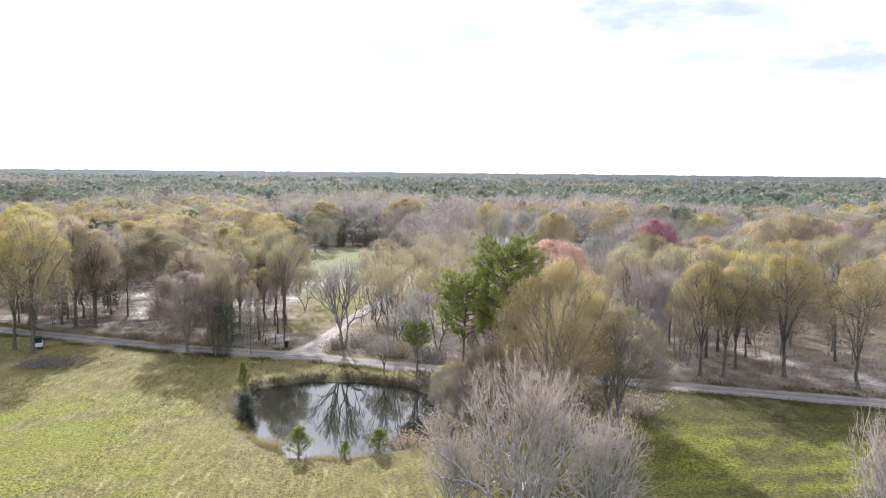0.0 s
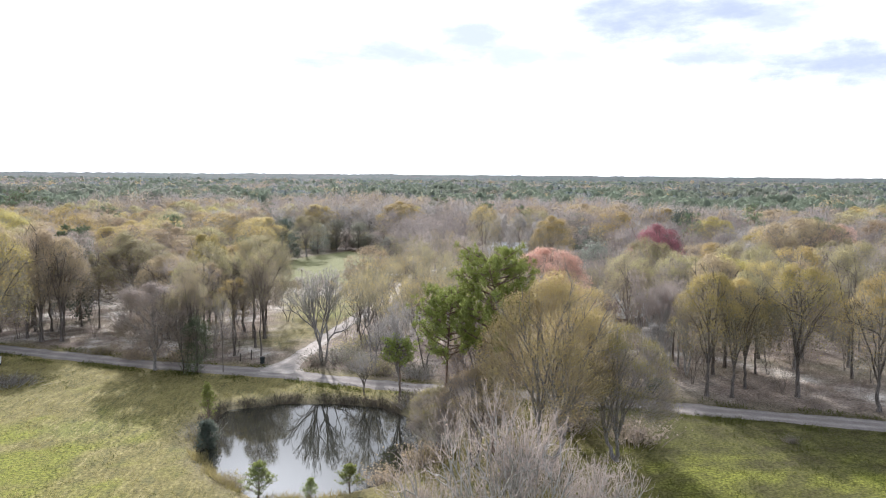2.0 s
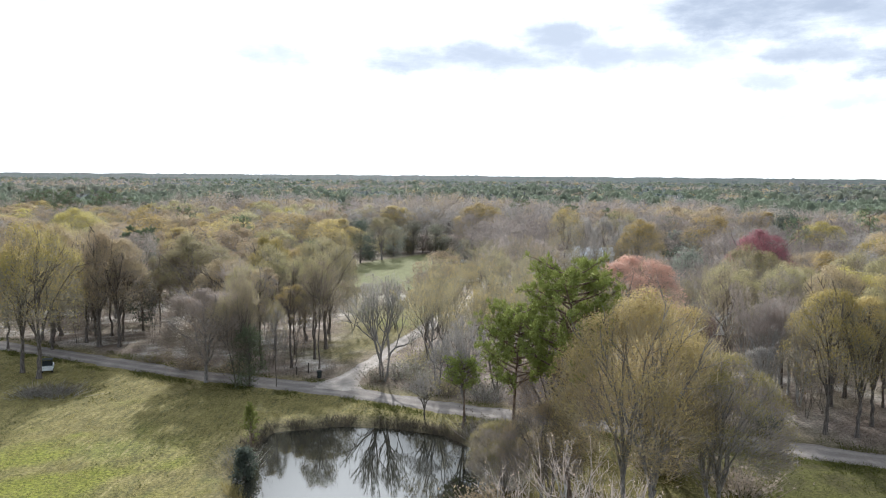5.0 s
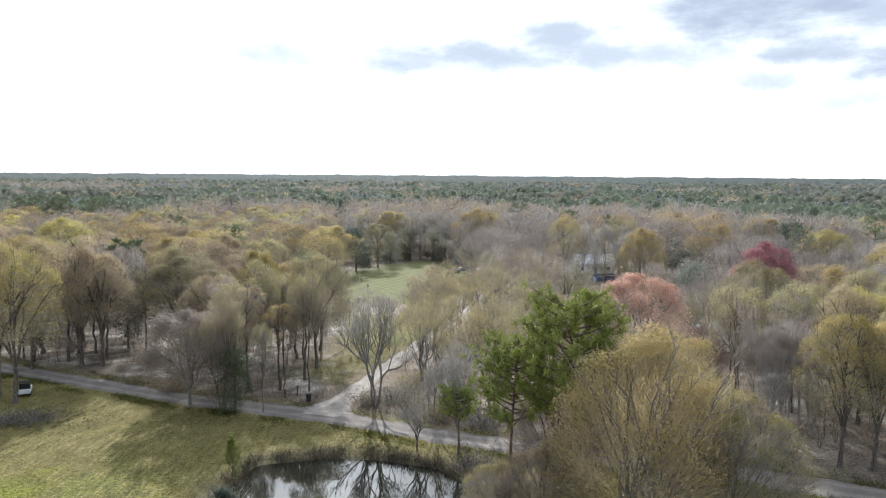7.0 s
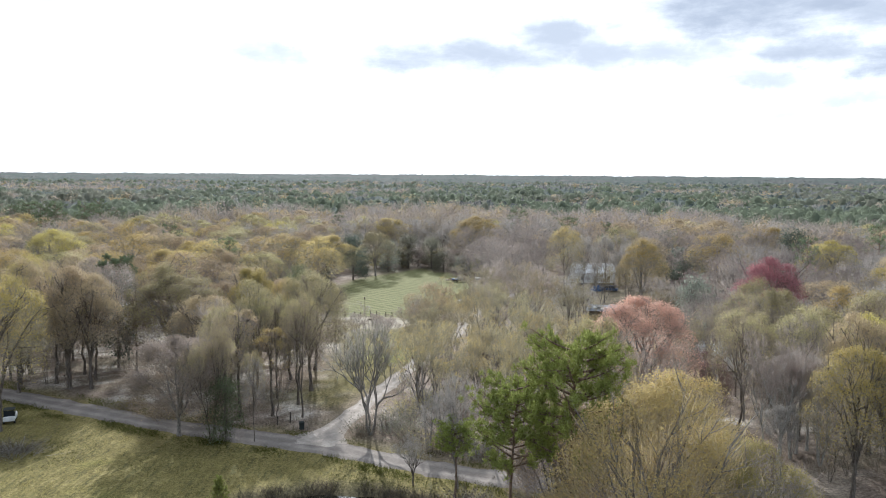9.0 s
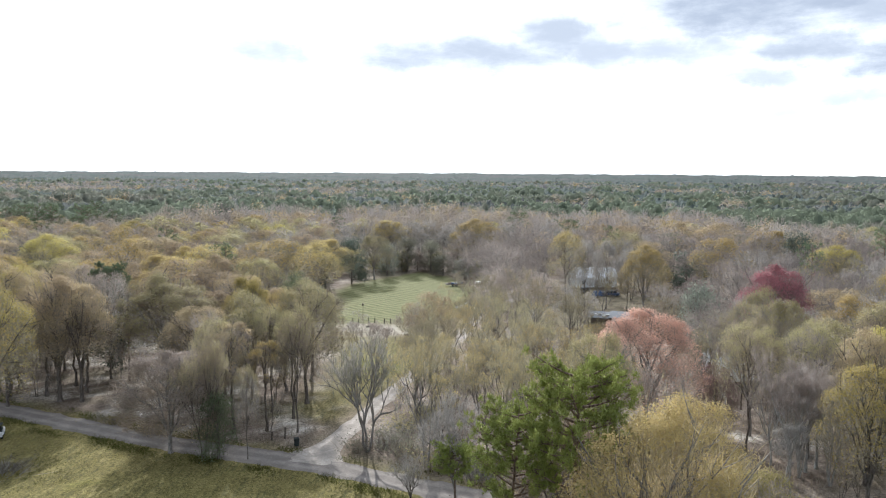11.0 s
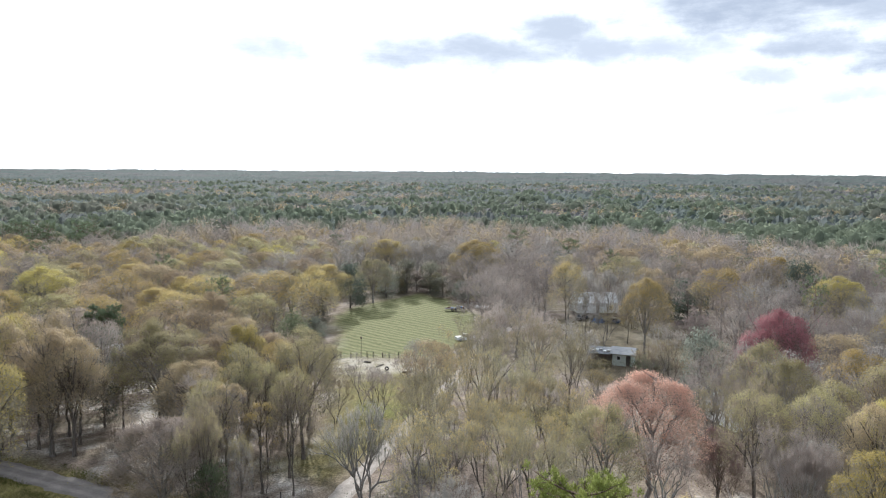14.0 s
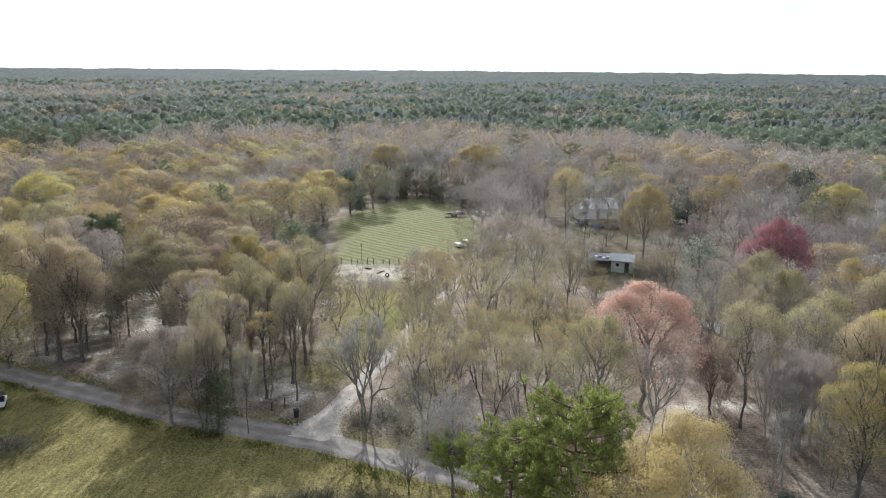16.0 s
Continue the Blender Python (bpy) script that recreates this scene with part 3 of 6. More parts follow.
def lacework(seed, stems=1, first=4, depth=7, fan=6, buds=1, spread=1.0, trunk=0.2, girth=0.28, fine=1.0, solid=4, keep=0.66, moss=0):
    """A leafless tree 18 m high with a crown 6 m in radius, grown by forking again and again."""
    rng = np.random.default_rng(seed)
    wood, crown, tips, thin = Shape(), Shape(), [], []

    def grow(p, d, long, r, level):
        q = p + d * long + rng.normal(size=3) * long * 0.07
        bend = (p + q) / 2 + rng.normal(size=3) * long * 0.06
        if level < solid:
            wood.tube(np.array([p, bend, q]), [r, r * 0.86, r * 0.72], 6 if level == 0 else 5 if level < 3 else 4 if level < 5 else 3)
        else:
            thin.append((p, bend, r)), thin.append((bend, q, r * 0.8))
        if level >= 4:
            tips.append((bend, d))
        if level == depth:
            tips.append((q, d)), tips.append((q, d))
            return
        count = first if level == 0 else (3 if rng.random() < 0.3 else 2)
        spin = rng.uniform(0, math.tau)
        side = unit(np.cross(d, rng.normal(size=3)))
        other = np.cross(d, side)
        for i in range(count):
            a = spin + math.tau * i / count + rng.uniform(-0.4, 0.4)
            lean = rng.uniform(0.28, 0.62) * spread if (i or level == 0) else rng.uniform(0.08, 0.3)
            way = unit(d * math.cos(lean) + (side * math.cos(a) + other * math.sin(a)) * math.sin(lean) + [0, 0, 0.10])
            grow(q, way, long * rng.uniform(0.66, 0.92) * (1.05 if level == 0 else 1), r * rng.uniform(keep - 0.08, keep + 0.08), level + 1)

    for k in range(stems):
        a = math.tau * k / stems + rng.uniform(-0.5, 0.5)
        off = np.array([math.cos(a), math.sin(a), 0]) * (0.28 if stems > 1 else 0)
        tilt = 0.28 if stems > 1 else 0.04
        grow(off - [0, 0, 0.25], unit(np.array([math.cos(a) * tilt, math.sin(a) * tilt, 1.0])), 18 * trunk * rng.uniform(0.85, 1.1), girth * (0.75 if stems > 1 else 1), 0)
    spot, way = np.array([t[0] for t in tips]), np.array([t[1] for t in tips])
    n = len(spot) * fan
    base, d = np.repeat(spot, fan, 0), np.repeat(way, fan, 0)
    first_way = unit(d + rng.normal(size=(n, 3)) * 0.5 + [0, 0, 0.15]) * rng.uniform(0.35, 0.8, (n, 1))
    crown.slivers(rng, base, first_way * 1.15, rng.uniform(0.028, 0.045, n) * fine, 0)
    crown.slivers(rng, base + first_way * 0.5, unit(first_way + rng.normal(size=(n, 3)) * 0.35 + [0, 0, 0.1]) * rng.uniform(0.3, 0.75, (n, 1)), rng.uniform(0.022, 0.036, n) * fine, 0)
    a, b, r = np.array([t[0] for t in thin]), np.array([t[1] for t in thin]), np.array([t[2] for t in thin])
    for _ in range(2):
        crown.slivers(rng, a, (b - a) * 1.25, np.maximum(r * 2.4, 0.05), 0)
    if buds:
        who = rng.integers(0, n, n * buds // 2)
        crown.flakes(rng, base[who] + first_way[who] + rng.normal(size=(len(who), 3)) * 0.12, rng.uniform(0.06, 0.12, len(who)) * fine, 1)
    if moss:
        # beards of grey moss hang from the forks
        hang = np.repeat(spot, moss, 0) + rng.normal(size=(len(spot) * moss, 3)) * 0.15
        drop = np.stack([rng.normal(size=len(hang)) * 0.08, rng.normal(size=len(hang)) * 0.08, -rng.uniform(0.4, 1.5, len(hang))], 1)
        crown.slivers(rng, hang, drop, rng.uniform(0.06, 0.15, len(hang)), 1)
    # bring to the nominal size
    every = np.concatenate(crown.v)
    high, wide = every[:, 2].max(), np.quantile(np.hypot(every[:, 0], every[:, 1]), 0.97)
    for shape in (wood, crown):
        shape.v = [v * [6.0 / wide, 6.0 / wide, 18.0 / high] for v in shape.v]
    return wood, crown


def pine(seed, boughs=30, tufts=6, needles=64, bare=0.36, fine=1.0, R=5.0, sides=5, cone=False):
    """A loblolly-like pine 18 m high: straight bole and an open crown of needle tufts on rising boughs."""
    rng = np.random.default_rng(seed)
    H = 18.0
    wood, crown = Shape(), Shape()
    u = np.linspace(0, 1, 9)
    bole = np.stack([0.3 * np.sin(u * 3 + seed), 0.25 * np.sin(u * 4), u * H * 0.97 - 0.2], 1)
    wood.tube(bole, 0.26 * (1 - 0.85 * u + 0.4 * np.exp(-u * 16)), max(sides, 6))
    spots = []
    for i in range(boughs):
        f = bare + (0.96 - bare) * ((i + rng.random()) / boughs) ** 0.8
        reach = R * math.sqrt(max(0.06, 1 - ((f - 0.66) / 0.42) ** 2)) * rng.uniform(0.6, 1.0)
        if cone:
            reach = R * (1.04 - f) ** 0.7 * rng.uniform(0.6, 0.95)
        a = i * 2.4 + rng.uniform(-0.4, 0.4)
        root = bole[int(f * 8)] + (bole[min(int(f * 8) + 1, 8)] - bole[int(f * 8)]) * (f * 8 % 1)
        end = root + np.array([math.cos(a) * reach, math.sin(a) * reach, reach * (rng.uniform(1.2, 2.2) if cone else rng.uniform(0.2, 0.75) * (1.15 - 0.5 * f))])
        arm = curve(root, (root + end) / 2 - [0, 0, 0.35], end, 5)
        wood.tube(arm, np.linspace(0.1, 0.025, 5), 4)
        for j in range(tufts):
            g = rng.uniform(0.42, 1.08)
            spot = root + (end - root) * g + rng.normal(size=3) * [0.46, 0.46, 0.34] * (0.4 + 0.8 * reach / R)
            wood.tube(np.array([root + (end - root) * g * 0.85, spot]), [0.03, 0.012], 3)
            spots.append(spot)
    spots = np.array(spots)
    n = len(spots) * needles
    d = unit(rng.normal(size=(n, 3)) + [0, 0, 0.5])
    base = np.repeat(spots, needles, 0) + d * rng.uniform(0.05, 0.40, (n, 1)) * [0.85, 0.85, 0.9] * fine ** 0.5
    way = unit(d + [0, 0, 0.6] + rng.normal(size=(n, 3)) * 0.25) * rng.uniform(0.13, 0.24, (n, 1)) * fine ** 0.7
    crown.slivers(rng, base, way, rng.uniform(0.06, 0.1, n) * fine, 0, d + [0, 0, 0.45])
    return wood, crown


def evergreen(seed, leaves=3500, size=0.3, H=9.0, R=3.2, low=0.08, stems=1):
    """A dense dark evergreen, leafy almost to the ground, 9 m high."""
    rng = np.random.default_rng(seed)
    wood, crown = Shape(), Shape()
    u = np.linspace(0, 1, 6)
    wood.tube(np.stack([0.1 * np.sin(u * 4), 0.1 * np.cos(u * 3) - 0.1, u * H * 0.85 - 0.2], 1), 0.16 * (1.15 - u), 6)
    cores = []
    for i in range(46):
        f = rng.random() ** 0.8
        a = rng.uniform(0, math.tau)
        reach = R * math.sqrt(max(0.05, 1 - (2 * f - 0.85) ** 2 / 1.5)) * rng.uniform(0.3, 0.95)
        c = np.array([math.cos(a) * reach, math.sin(a) * reach, H * (low + (0.95 - low) * f)])
        cores.append(c)
        wood.tube(curve(np.array([0, 0, c[2] * 0.7]), c * [0.5, 0.5, 0.8], c, 4), np.linspace(0.05, 0.015, 4), 3)
    cores = np.array(cores)
    off = rng.normal(size=(leaves, 3)) * [0.6, 0.6, 0.5]
    spot = cores[rng.integers(0, len(cores), leaves)] + off
    spot[:, 2] = np.maximum(spot[:, 2], 0.15)
    crown.flakes(rng, spot, rng.uniform(0.6, 1.3, leaves) * size, 0, None, off * 1.2 + (spot - [0, 0, H * 0.4]) / R)
    return wood, crown


def brush(seed, stems=240, leaves=700, H=2.0, R=1.6, size=0.14):
    """A low thicket of thin stems 2 m high with small leaves."""
    rng = np.random.default_rng(seed)
    wood, crown = Shape(), Shape()
    foot = rng.normal(size=(stems, 3)) * [R * 0.4, R * 0.4, 0]
    way = np.stack([foot[:, 0] * 0.8 + rng.normal(size=stems) * 0.35, foot[:, 1] * 0.8 + rng.normal(size=stems) * 0.35, rng.uniform(0.5, 1, stems) * H], 1)
    for i in range(14):
        wood.tube(curve(foot[i] - [0, 0, 0.1], foot[i] + way[i] * [0.2, 0.2, 0.6], foot[i] + way[i], 4), np.linspace(0.03, 0.008, 4), 3)
    crown.slivers(rng, foot, way, 0.045, 0)
    who = rng.integers(0, stems, leaves)
    crown.flakes(rng, foot[who] + way[who] * rng.uniform(0.25, 1.05, (leaves, 1)) + rng.normal(size=(leaves, 3)) * 0.14, rng.uniform(0.6, 1.4, leaves) * size, 1)
    return wood, crown


STOCK, ARRAYS = {}, {}


def stock(key):
    """The two meshes of a kind of plant, built once."""
    if key not in STOCK:
        kind, n = key
        make = {
            "broad": lambda: hardwood(n, 3000, 9600, fork=0.26, low=0.2, limbs=10, inner=900, sub=8, girth=0.31), "broad_mid": lambda: hardwood(n, 600, 4600, fine=1.35, sub=3, sides=3, lobes=16, limbs=7, inner=600, puff=0.42, low=0.2),
            "bare": lambda: lacework(n + 20, 1, 5, 6, 3, 2), "bare_mid": lambda: hardwood(n + 20, 1900, 500, fork=0.24, fine=1.15, up=0.9, sub=4, sides=3, lobes=15, limbs=8, inner=300, puff=0.42, low=0.18),
            "broad_far": lambda: hardwood(n, 160, 2100, fine=1.9, sub=1, sides=3, lobes=13, limbs=4, inner=240, puff=0.44, low=0.2), "bare_far": lambda: hardwood(n + 20, 900, 240, fork=0.26, fine=1.7, up=0.9, sub=1, sides=3, lobes=12, limbs=6, inner=180, puff=0.45, low=0.18),
            "airy": lambda: lacework(n + 50, 2, 3, 6, 2, 4, 0.8, 0.22, 0.28, 1.3),
            "branchy": lambda: lacework(n + 30, 3, 4, 6, 1, 1, 1.5, 0.15, 0.34, 0.75, 6, 0.71),
            "sapling": lambda: lacework(n + 45, 3, 3, 4, 3, 2, 0.8, 0.26, 0.16, 1.4),
            "stems": lambda: lacework(n + 40, 5, 3, 5, 5, 1, 0.85, 0.24, 0.33),
            "mossy": lambda: lacework(n + 43, 3, 3, 5, 4, 0, 1.2, 0.25, 0.44, 0.9, 5, 0.68, moss=1),
            "grove": lambda: hardwood(n + 60, 2800, 6000, fork=0.42, limbs=8, low=0.3, up=0.7, girth=0.21, lobes=20, inner=700),
            "dome": lambda: hardwood(n + 90, 7500, 12000, fork=0.17, low=0.03, limbs=15, up=0.5, sub=9, inner=1500, girth=0.27, lobes=34, puff=0.34),
            "full": lambda: hardwood(n + 95, 3200, 15000, fork=0.24, low=0.16, limbs=11, up=0.5, sub=8, inner=1500, girth=0.3, lobes=30, puff=0.36),
            "pole": lambda: hardwood(n + 65, 1300, 2600, fork=0.5, limbs=7, low=0.34, up=0.8, girth=0.2, lobes=14, inner=300, R=3.2),
            "willow": lambda: hardwood(n + 80, 9000, 15500, fork=0.2, stems=2, girth=0.38, limbs=16, low=0.1, up=0.75, sub=10, lobes=34, fine=0.84, inner=500, puff=0.34),
            "pine": lambda: pine(n, 44, 12, 72, bare=0.5), "young": lambda: pine(n + 70, 44, 9, 26, bare=0.03, fine=2.0, cone=True), "pine_mid": lambda: pine(n + 10, 18, 5, 18, bare=0.5, fine=2.2, R=3.6, sides=4),
            "evergreen": lambda: evergreen(n, 5200, 0.2), "evergreen_mid": lambda: evergreen(n + 5, 1800, 0.36), "shrub": lambda: evergreen(n + 9, 2600, 0.42), "brush": lambda: brush(n)}[kind]
        wood, crown = make()
        ARRAYS[key] = [(np.concatenate(p.v), np.concatenate(p.t), np.concatenate(p.s), np.concatenate(p.f)) for p in (wood, crown)]
        STOCK[key] = wood.mesh(kind + "_wood", True), crown.mesh(kind + "_crown")
        for me, slots in zip(STOCK[key], (1, 2)):
            for _ in range(slots):
                me.materials.append(None)
    return STOCK[key]


NOMINAL = {"shrub": (9.0, 3.6), "evergreen": (9.0, 3.6), "evergreen_mid": (9.0, 3.6), "brush": (2.0, 1.6), "pine": (18.0, 5.0), "young": (18.0, 5.0), "pine_mid": (18.0, 3.6), "pole": (18.0, 3.2)}
turns = random.Random(5)


def plant(name, kind, x, y, high, wide, bark, twig, leaf, label, category="tree", group="", lean=0.0):
    """One tree or bush of height high and crown radius wide on the ground at x, y."""
    variants = 3 if kind.endswith("mid") or kind in ("broad", "brush") else 2
    wood, crown = stock((kind, turns.randrange(variants)))
    h0, r0 = NOMINAL.get(kind, (18.0, 6.0))
    if kind == "airy" and x * 7 % 2 < 1.3:
        bark = "dark"
    ob = tagged(new(name), label, category, group)
    ob.matrix_world = pose(x, y, float(ground_z(x, y)), lean * 0.5, lean, turns.uniform(0, 360)) @ Matrix.Diagonal((wide / r0, wide / r0, high / h0, 1))
    for part_name, me, mats in (("trunk", wood, [BARK[bark]]), ("crown", crown, [TWIG[twig] if twig else LEAF[leaf], LEAF[leaf]])):
        o = new(part_name, me)
        o.parent = ob
        if kind == "brush":
            o["kind"] = "stuff"
        for slot, m in zip(o.material_slots, mats):
            slot.link, slot.material = "OBJECT", m
    return ob


# ---------------------------------------------------------------- trees: where they stand
# kind, x, y, height, crown radius, bark, twig, leaf, label
TREES = [
    # by the pond
    ("branchy", 6.3, 40.0, 15.9, 6.6, "silver", "silver", "silver", "bare silver-grey tree with a spreading twiggy crown"),
    ("branchy", 12.6, 42.0, 11.2, 4.6, "silver", "silver", "silver", "bare pale tree leaning over the green field"),
    ("branchy", 1.6, 44.0, 9.6, 3.6, "silver", "silver", "silver", "bare grey tree at the pond's near bank"),
    ("branchy", 12.5, 33.5, 9.5, 3.2, "silver", "silver", "silver", "small bare tree with pale upright twigs"),
    ("branchy", 27.2, 29.5, 15.5, 4.2, "silver", "silver", "silver", "lichen-grey bare tree standing in the field"),
    ("willow", 14.0, 66.0, 20.3, 6.6, "grey", "gold", "gold", "large ochre-budding tree, crown down to the ground"),
    ("willow", 22.0, 68.5, 14.5, 5.4, "grey", "mauve", "straw", "brownish budding tree beside the large ochre one"),
    ("willow", 9.5, 79.0, 15.0, 4.6, "dark", "mauve", "russet", "russet-brown budding tree behind the pond"),
    ("willow", 7.0, 67.6, 10.6, 3.4, "dark", "mauve", "russet", "russet-brown budding tree under the pines"),
    ("willow", 3.6, 70.6, 7.6, 2.8, "grey", "mauve", "straw", "low brown budding tree under the pines"),
    ("willow", 19.4, 77.4, 17.2, 6.2, "grey", "gold", "gold", "tan budding tree behind the large ochre one"),
    ("pine", 9.8, 71.4, 21.7, 4.4, "pine", "", "pine", "tall open-crowned pine with fresh green needles"),
    ("pine", 5.3, 74.2, 17.2, 3.7, "pine", "", "pine", "lower pine beside the tall one"),
    ("bare", 0.5, 92.2, 13.0, 4.2, "grey", "grey", "grey", "thin grey tree on the road's grassy edge"),
    ("bare", -4.2, 92.6, 6.0, 2.6, "dark", "grey", "grey", "short dark-trunked bare tree by the road"),
    ("mossy", -10.8, 108.0, 15.4, 5.8, "grey", "grey", "bush", "vase-shaped grey tree hung with moss at the road fork"),
    ("airy", 4.4, 107.0, 16.8, 5.0, "grey", "olive", "ochre", "olive-budding tree behind the road"),
    ("airy", -2.0, 113.0, 13.5, 4.2, "grey", "olive", "olive", "olive-grey budding tree behind the fork"),
    ("airy", 10.0, 112.0, 16.2, 5.0, "grey", "olive", "ochre", "olive-green budding tree in the wood"),
    ("airy", 6.5, 120.0, 16.0, 5.0, "grey", "olive", "ochre", "tall olive-grey tree with upright limbs"),
    ("airy", 0.5, 124.0, 15.0, 4.6, "grey", "olive", "ochre", "upright budding tree beside the driveway"),
    ("airy", 13.5, 126.0, 16.5, 5.0, "grey", "olive", "ochre", "tall olive-grey tree with upright limbs"),
    ("airy", 2.5, 136.0, 15.5, 5.0, "grey", "olive", "ochre", "upright budding tree along the driveway"),
    ("broad", 16.7, 104.0, 17.2, 4.6, "grey", "olive", "olive", "ochre-green budding tree in the wood"),
    # left of the fork, along the road
    ("broad", -62.2, 109.8, 19.5, 5.4, "dark", "olive", "ochre", "tall ochre-budding tree beside the parked utility cart"),
    ("broad", -58.2, 107.0, 21.6, 6.2, "dark", "olive", "yellow", "tall yellow-green budding tree on the field edge"),
    ("broad", -59.0, 126.0, 20.2, 6.0, "dark", "brown", "russet", "dark-trunked brown tree over the road"),
    ("broad", -69.5, 133.5, 19.6, 6.0, "dark", "olive", "yellow", "yellow-topped tree on the sandy woodland floor"),
    ("bare", -63.5, 133.5, 18.0, 5.0, "dark", "brown", "russet", "dark bare tree on the sandy woodland floor"),
    ("dome", -34.8, 106.8, 14.2, 6.2, "grey", "brown", "mauve", "round-crowned bare mauve-grey tree on the verge"),
    ("airy", -30.2, 105.0, 18.5, 3.2, "dark", "brown", "olive", "slender tall tree on the road verge"),
    ("airy", -28.7, 106.2, 16.5, 2.8, "dark", "brown", "olive", "slender tall tree on the road verge"),
    ("grove", -24.8, 105.0, 12.0, 1.6, "dark", "grey", "olive", "thin pole-like tree on the road verge"),
    ("broad", -30.6, 126.6, 17.0, 4.8, "dark", "olive", "olive", "olive-budding tree with a thick dark trunk"),
    ("broad", -22.4, 127.2, 18.4, 5.4, "dark", "olive", "olive", "ochre-budding tree by the driveway"),
    ("grove", -26.6, 123.2, 16.0, 3.4, "dark", "brown", "olive", "slim dark-trunked tree in the sandy grove"),
    ("full", -34.6, 140.0, 18.6, 4.2, "dark", "olive", "yellow", "bright yellow-topped budding tree"),
    ("full", -46.4, 136.4, 17.0, 8.2, "grey", "brown", "olive", "broad domed brown-olive tree"),
    ("full", -51.0, 172.0, 17.6, 6.2, "grey", "brown", "russet", "russet-budding tree in the woods"),
    ("broad", -68.0, 151.0, 18.0, 6.0, "grey", "mauve", "mauve", "mauve-brown tree in the woods"),
    ("broad", -40.0, 152.0, 16.5, 5.5, "grey", "mauve", "russet", "russet-grey tree in the woods"),
    ("pine", -63.5, 152.0, 18.0, 3.8, "pine", "", "pine_far", "dark green pine among bare trees"),
    ("broad", -66.0, 138.5, 19.4, 5.6, "dark", "brown", "russet", "dark-trunked brown-budding tree in the sandy grove"),
    ("broad", -49.5, 141.5, 19.0, 5.8, "dark", "brown", "olive", "dark-trunked olive-brown tree in the sandy grove"),
    ("broad", -68.0, 128.0, 19.6, 6.0, "dark", "brown", "russet", "dark-trunked brown-budding tree in the sandy grove"),
    ("broad", -27.0, 133.5, 16.6, 4.6, "dark", "brown", "ochre", "dark-trunked ochre-budding tree in the sandy grove"),
    ("broad", -24.3, 139.6, 17.0, 5.4, "dark", "brown", "olive", "dark-trunked olive-budding tree in the sandy grove"),
    ("broad", -38.6, 127.0, 15.6, 5.4, "dark", "brown", "russet", "brown-budding tree on the sandy grove floor"),
    ("broad", -56.0, 126.5, 18.4, 5.4, "dark", "brown", "russet", "brown-budding tree between road and sandy lane"),
    ("grove", -57.5, 139.0, 18.0, 4.4, "dark", "grey", "mauve", "dark bare tree beside the sandy lane"),
    ("broad", -75.0, 141.0, 19.4, 6.4, "dark", "olive", "ochre", "ochre-budding tree beside the lane"),
    ("grove", -31.8, 115.5, 15.5, 3.6, "dark", "brown", "olive", "dark-trunked olive tree behind the road verge"),
    ("grove", -21.0, 114.8, 17.6, 3.2, "dark", "brown", "olive", "slim dark tree near the road fork"),
    # round the field
    ("full", -40.5, 236.0, 16.2, 7.6, "dark", "olive", "ochre", "ochre-yellow oak at the field's far corner"),
    ("evergreen", -34.6, 248.0, 14.0, 5.4, "dark", "", "dark", "dark evergreen oak at the field corner"),
    ("evergreen", -56.0, 233.5, 13.0, 7.0, "dark", "", "sage", "grey-green evergreen beside the field"),
    ("full", -67.0, 202.0, 17.2, 6.6, "grey", "olive", "ochre", "ochre-budding tree in the woods"),
    ("full", 3.2, 281.0, 18.8, 9.2, "grey", "olive", "ochre", "large orange-ochre tree beyond the field"),
    # the next two trees are added to throw shade across the field
    ("broad", -29.0, 258.0, 15.0, 6.0, "grey", "olive", "olive", "olive-grey tree added to shade the field's end"),
    ("broad", -47.0, 224.0, 15.0, 6.2, "dark", "olive", "olive", "olive tree added to shade the field's side"),
    ("evergreen", -26.0, 268.5, 10.5, 4.4, "dark", "", "sage", "grey-green evergreen at the field's end"),
    ("evergreen", -20.0, 277.0, 11.5, 4.8, "dark", "", "bush", "olive-dark evergreen at the field's end"),
    ("evergreen", -34.0, 262.0, 4.4, 4.4, "dark", "", "bush", "low olive shrub at the field's end"),
    ("evergreen", -12.0, 279.0, 10.5, 4.8, "dark", "", "bush", "dark evergreen at the field's end"),
    ("evergreen", -7.5, 268.0, 7.0, 4.2, "dark", "", "bush", "dark low evergreen at the field's end"),
    ("evergreen", -1.0, 262.0, 6.5, 3.8, "dark", "", "sage", "grey-green shrub at the field's end"),
    ("evergreen", 7.0, 258.0, 7.0, 4.0, "dark", "", "bush", "dark shrub beside the parked boat"),
    ("evergreen", -39.0, 222.0, 6.0, 3.4, "dark", "", "bush", "dark shrub along the field's side"),
    ("evergreen", -37.0, 207.0, 5.5, 3.2, "dark", "", "sage", "grey-green shrub along the field's side"),
    ("full", -29.3, 303.0, 17.4, 8.0, "grey", "olive", "ochre", "ochre tree beyond the field"),
    ("broad", -80.0, 301.0, 18.6, 8.0, "grey", "olive", "ochre", "ochre tree in the far woods"),
    ("evergreen", -33.0, 167.0, 14.0, 3.4, "dark", "", "green", "green evergreen between bare trees"),
    ("airy", -13.0, 145.0, 9.2, 4.2, "grey", "mauve", "mauve", "low twiggy mauve-grey tree in the clearing"),
    ("airy", -17.5, 154.0, 9.4, 4.2, "grey", "mauve", "grey", "low twiggy grey tree in the clearing"),
    ("airy", -8.6, 157.0, 9.6, 3.8, "grey", "mauve", "mauve", "low twiggy mauve-grey tree along the driveway"),
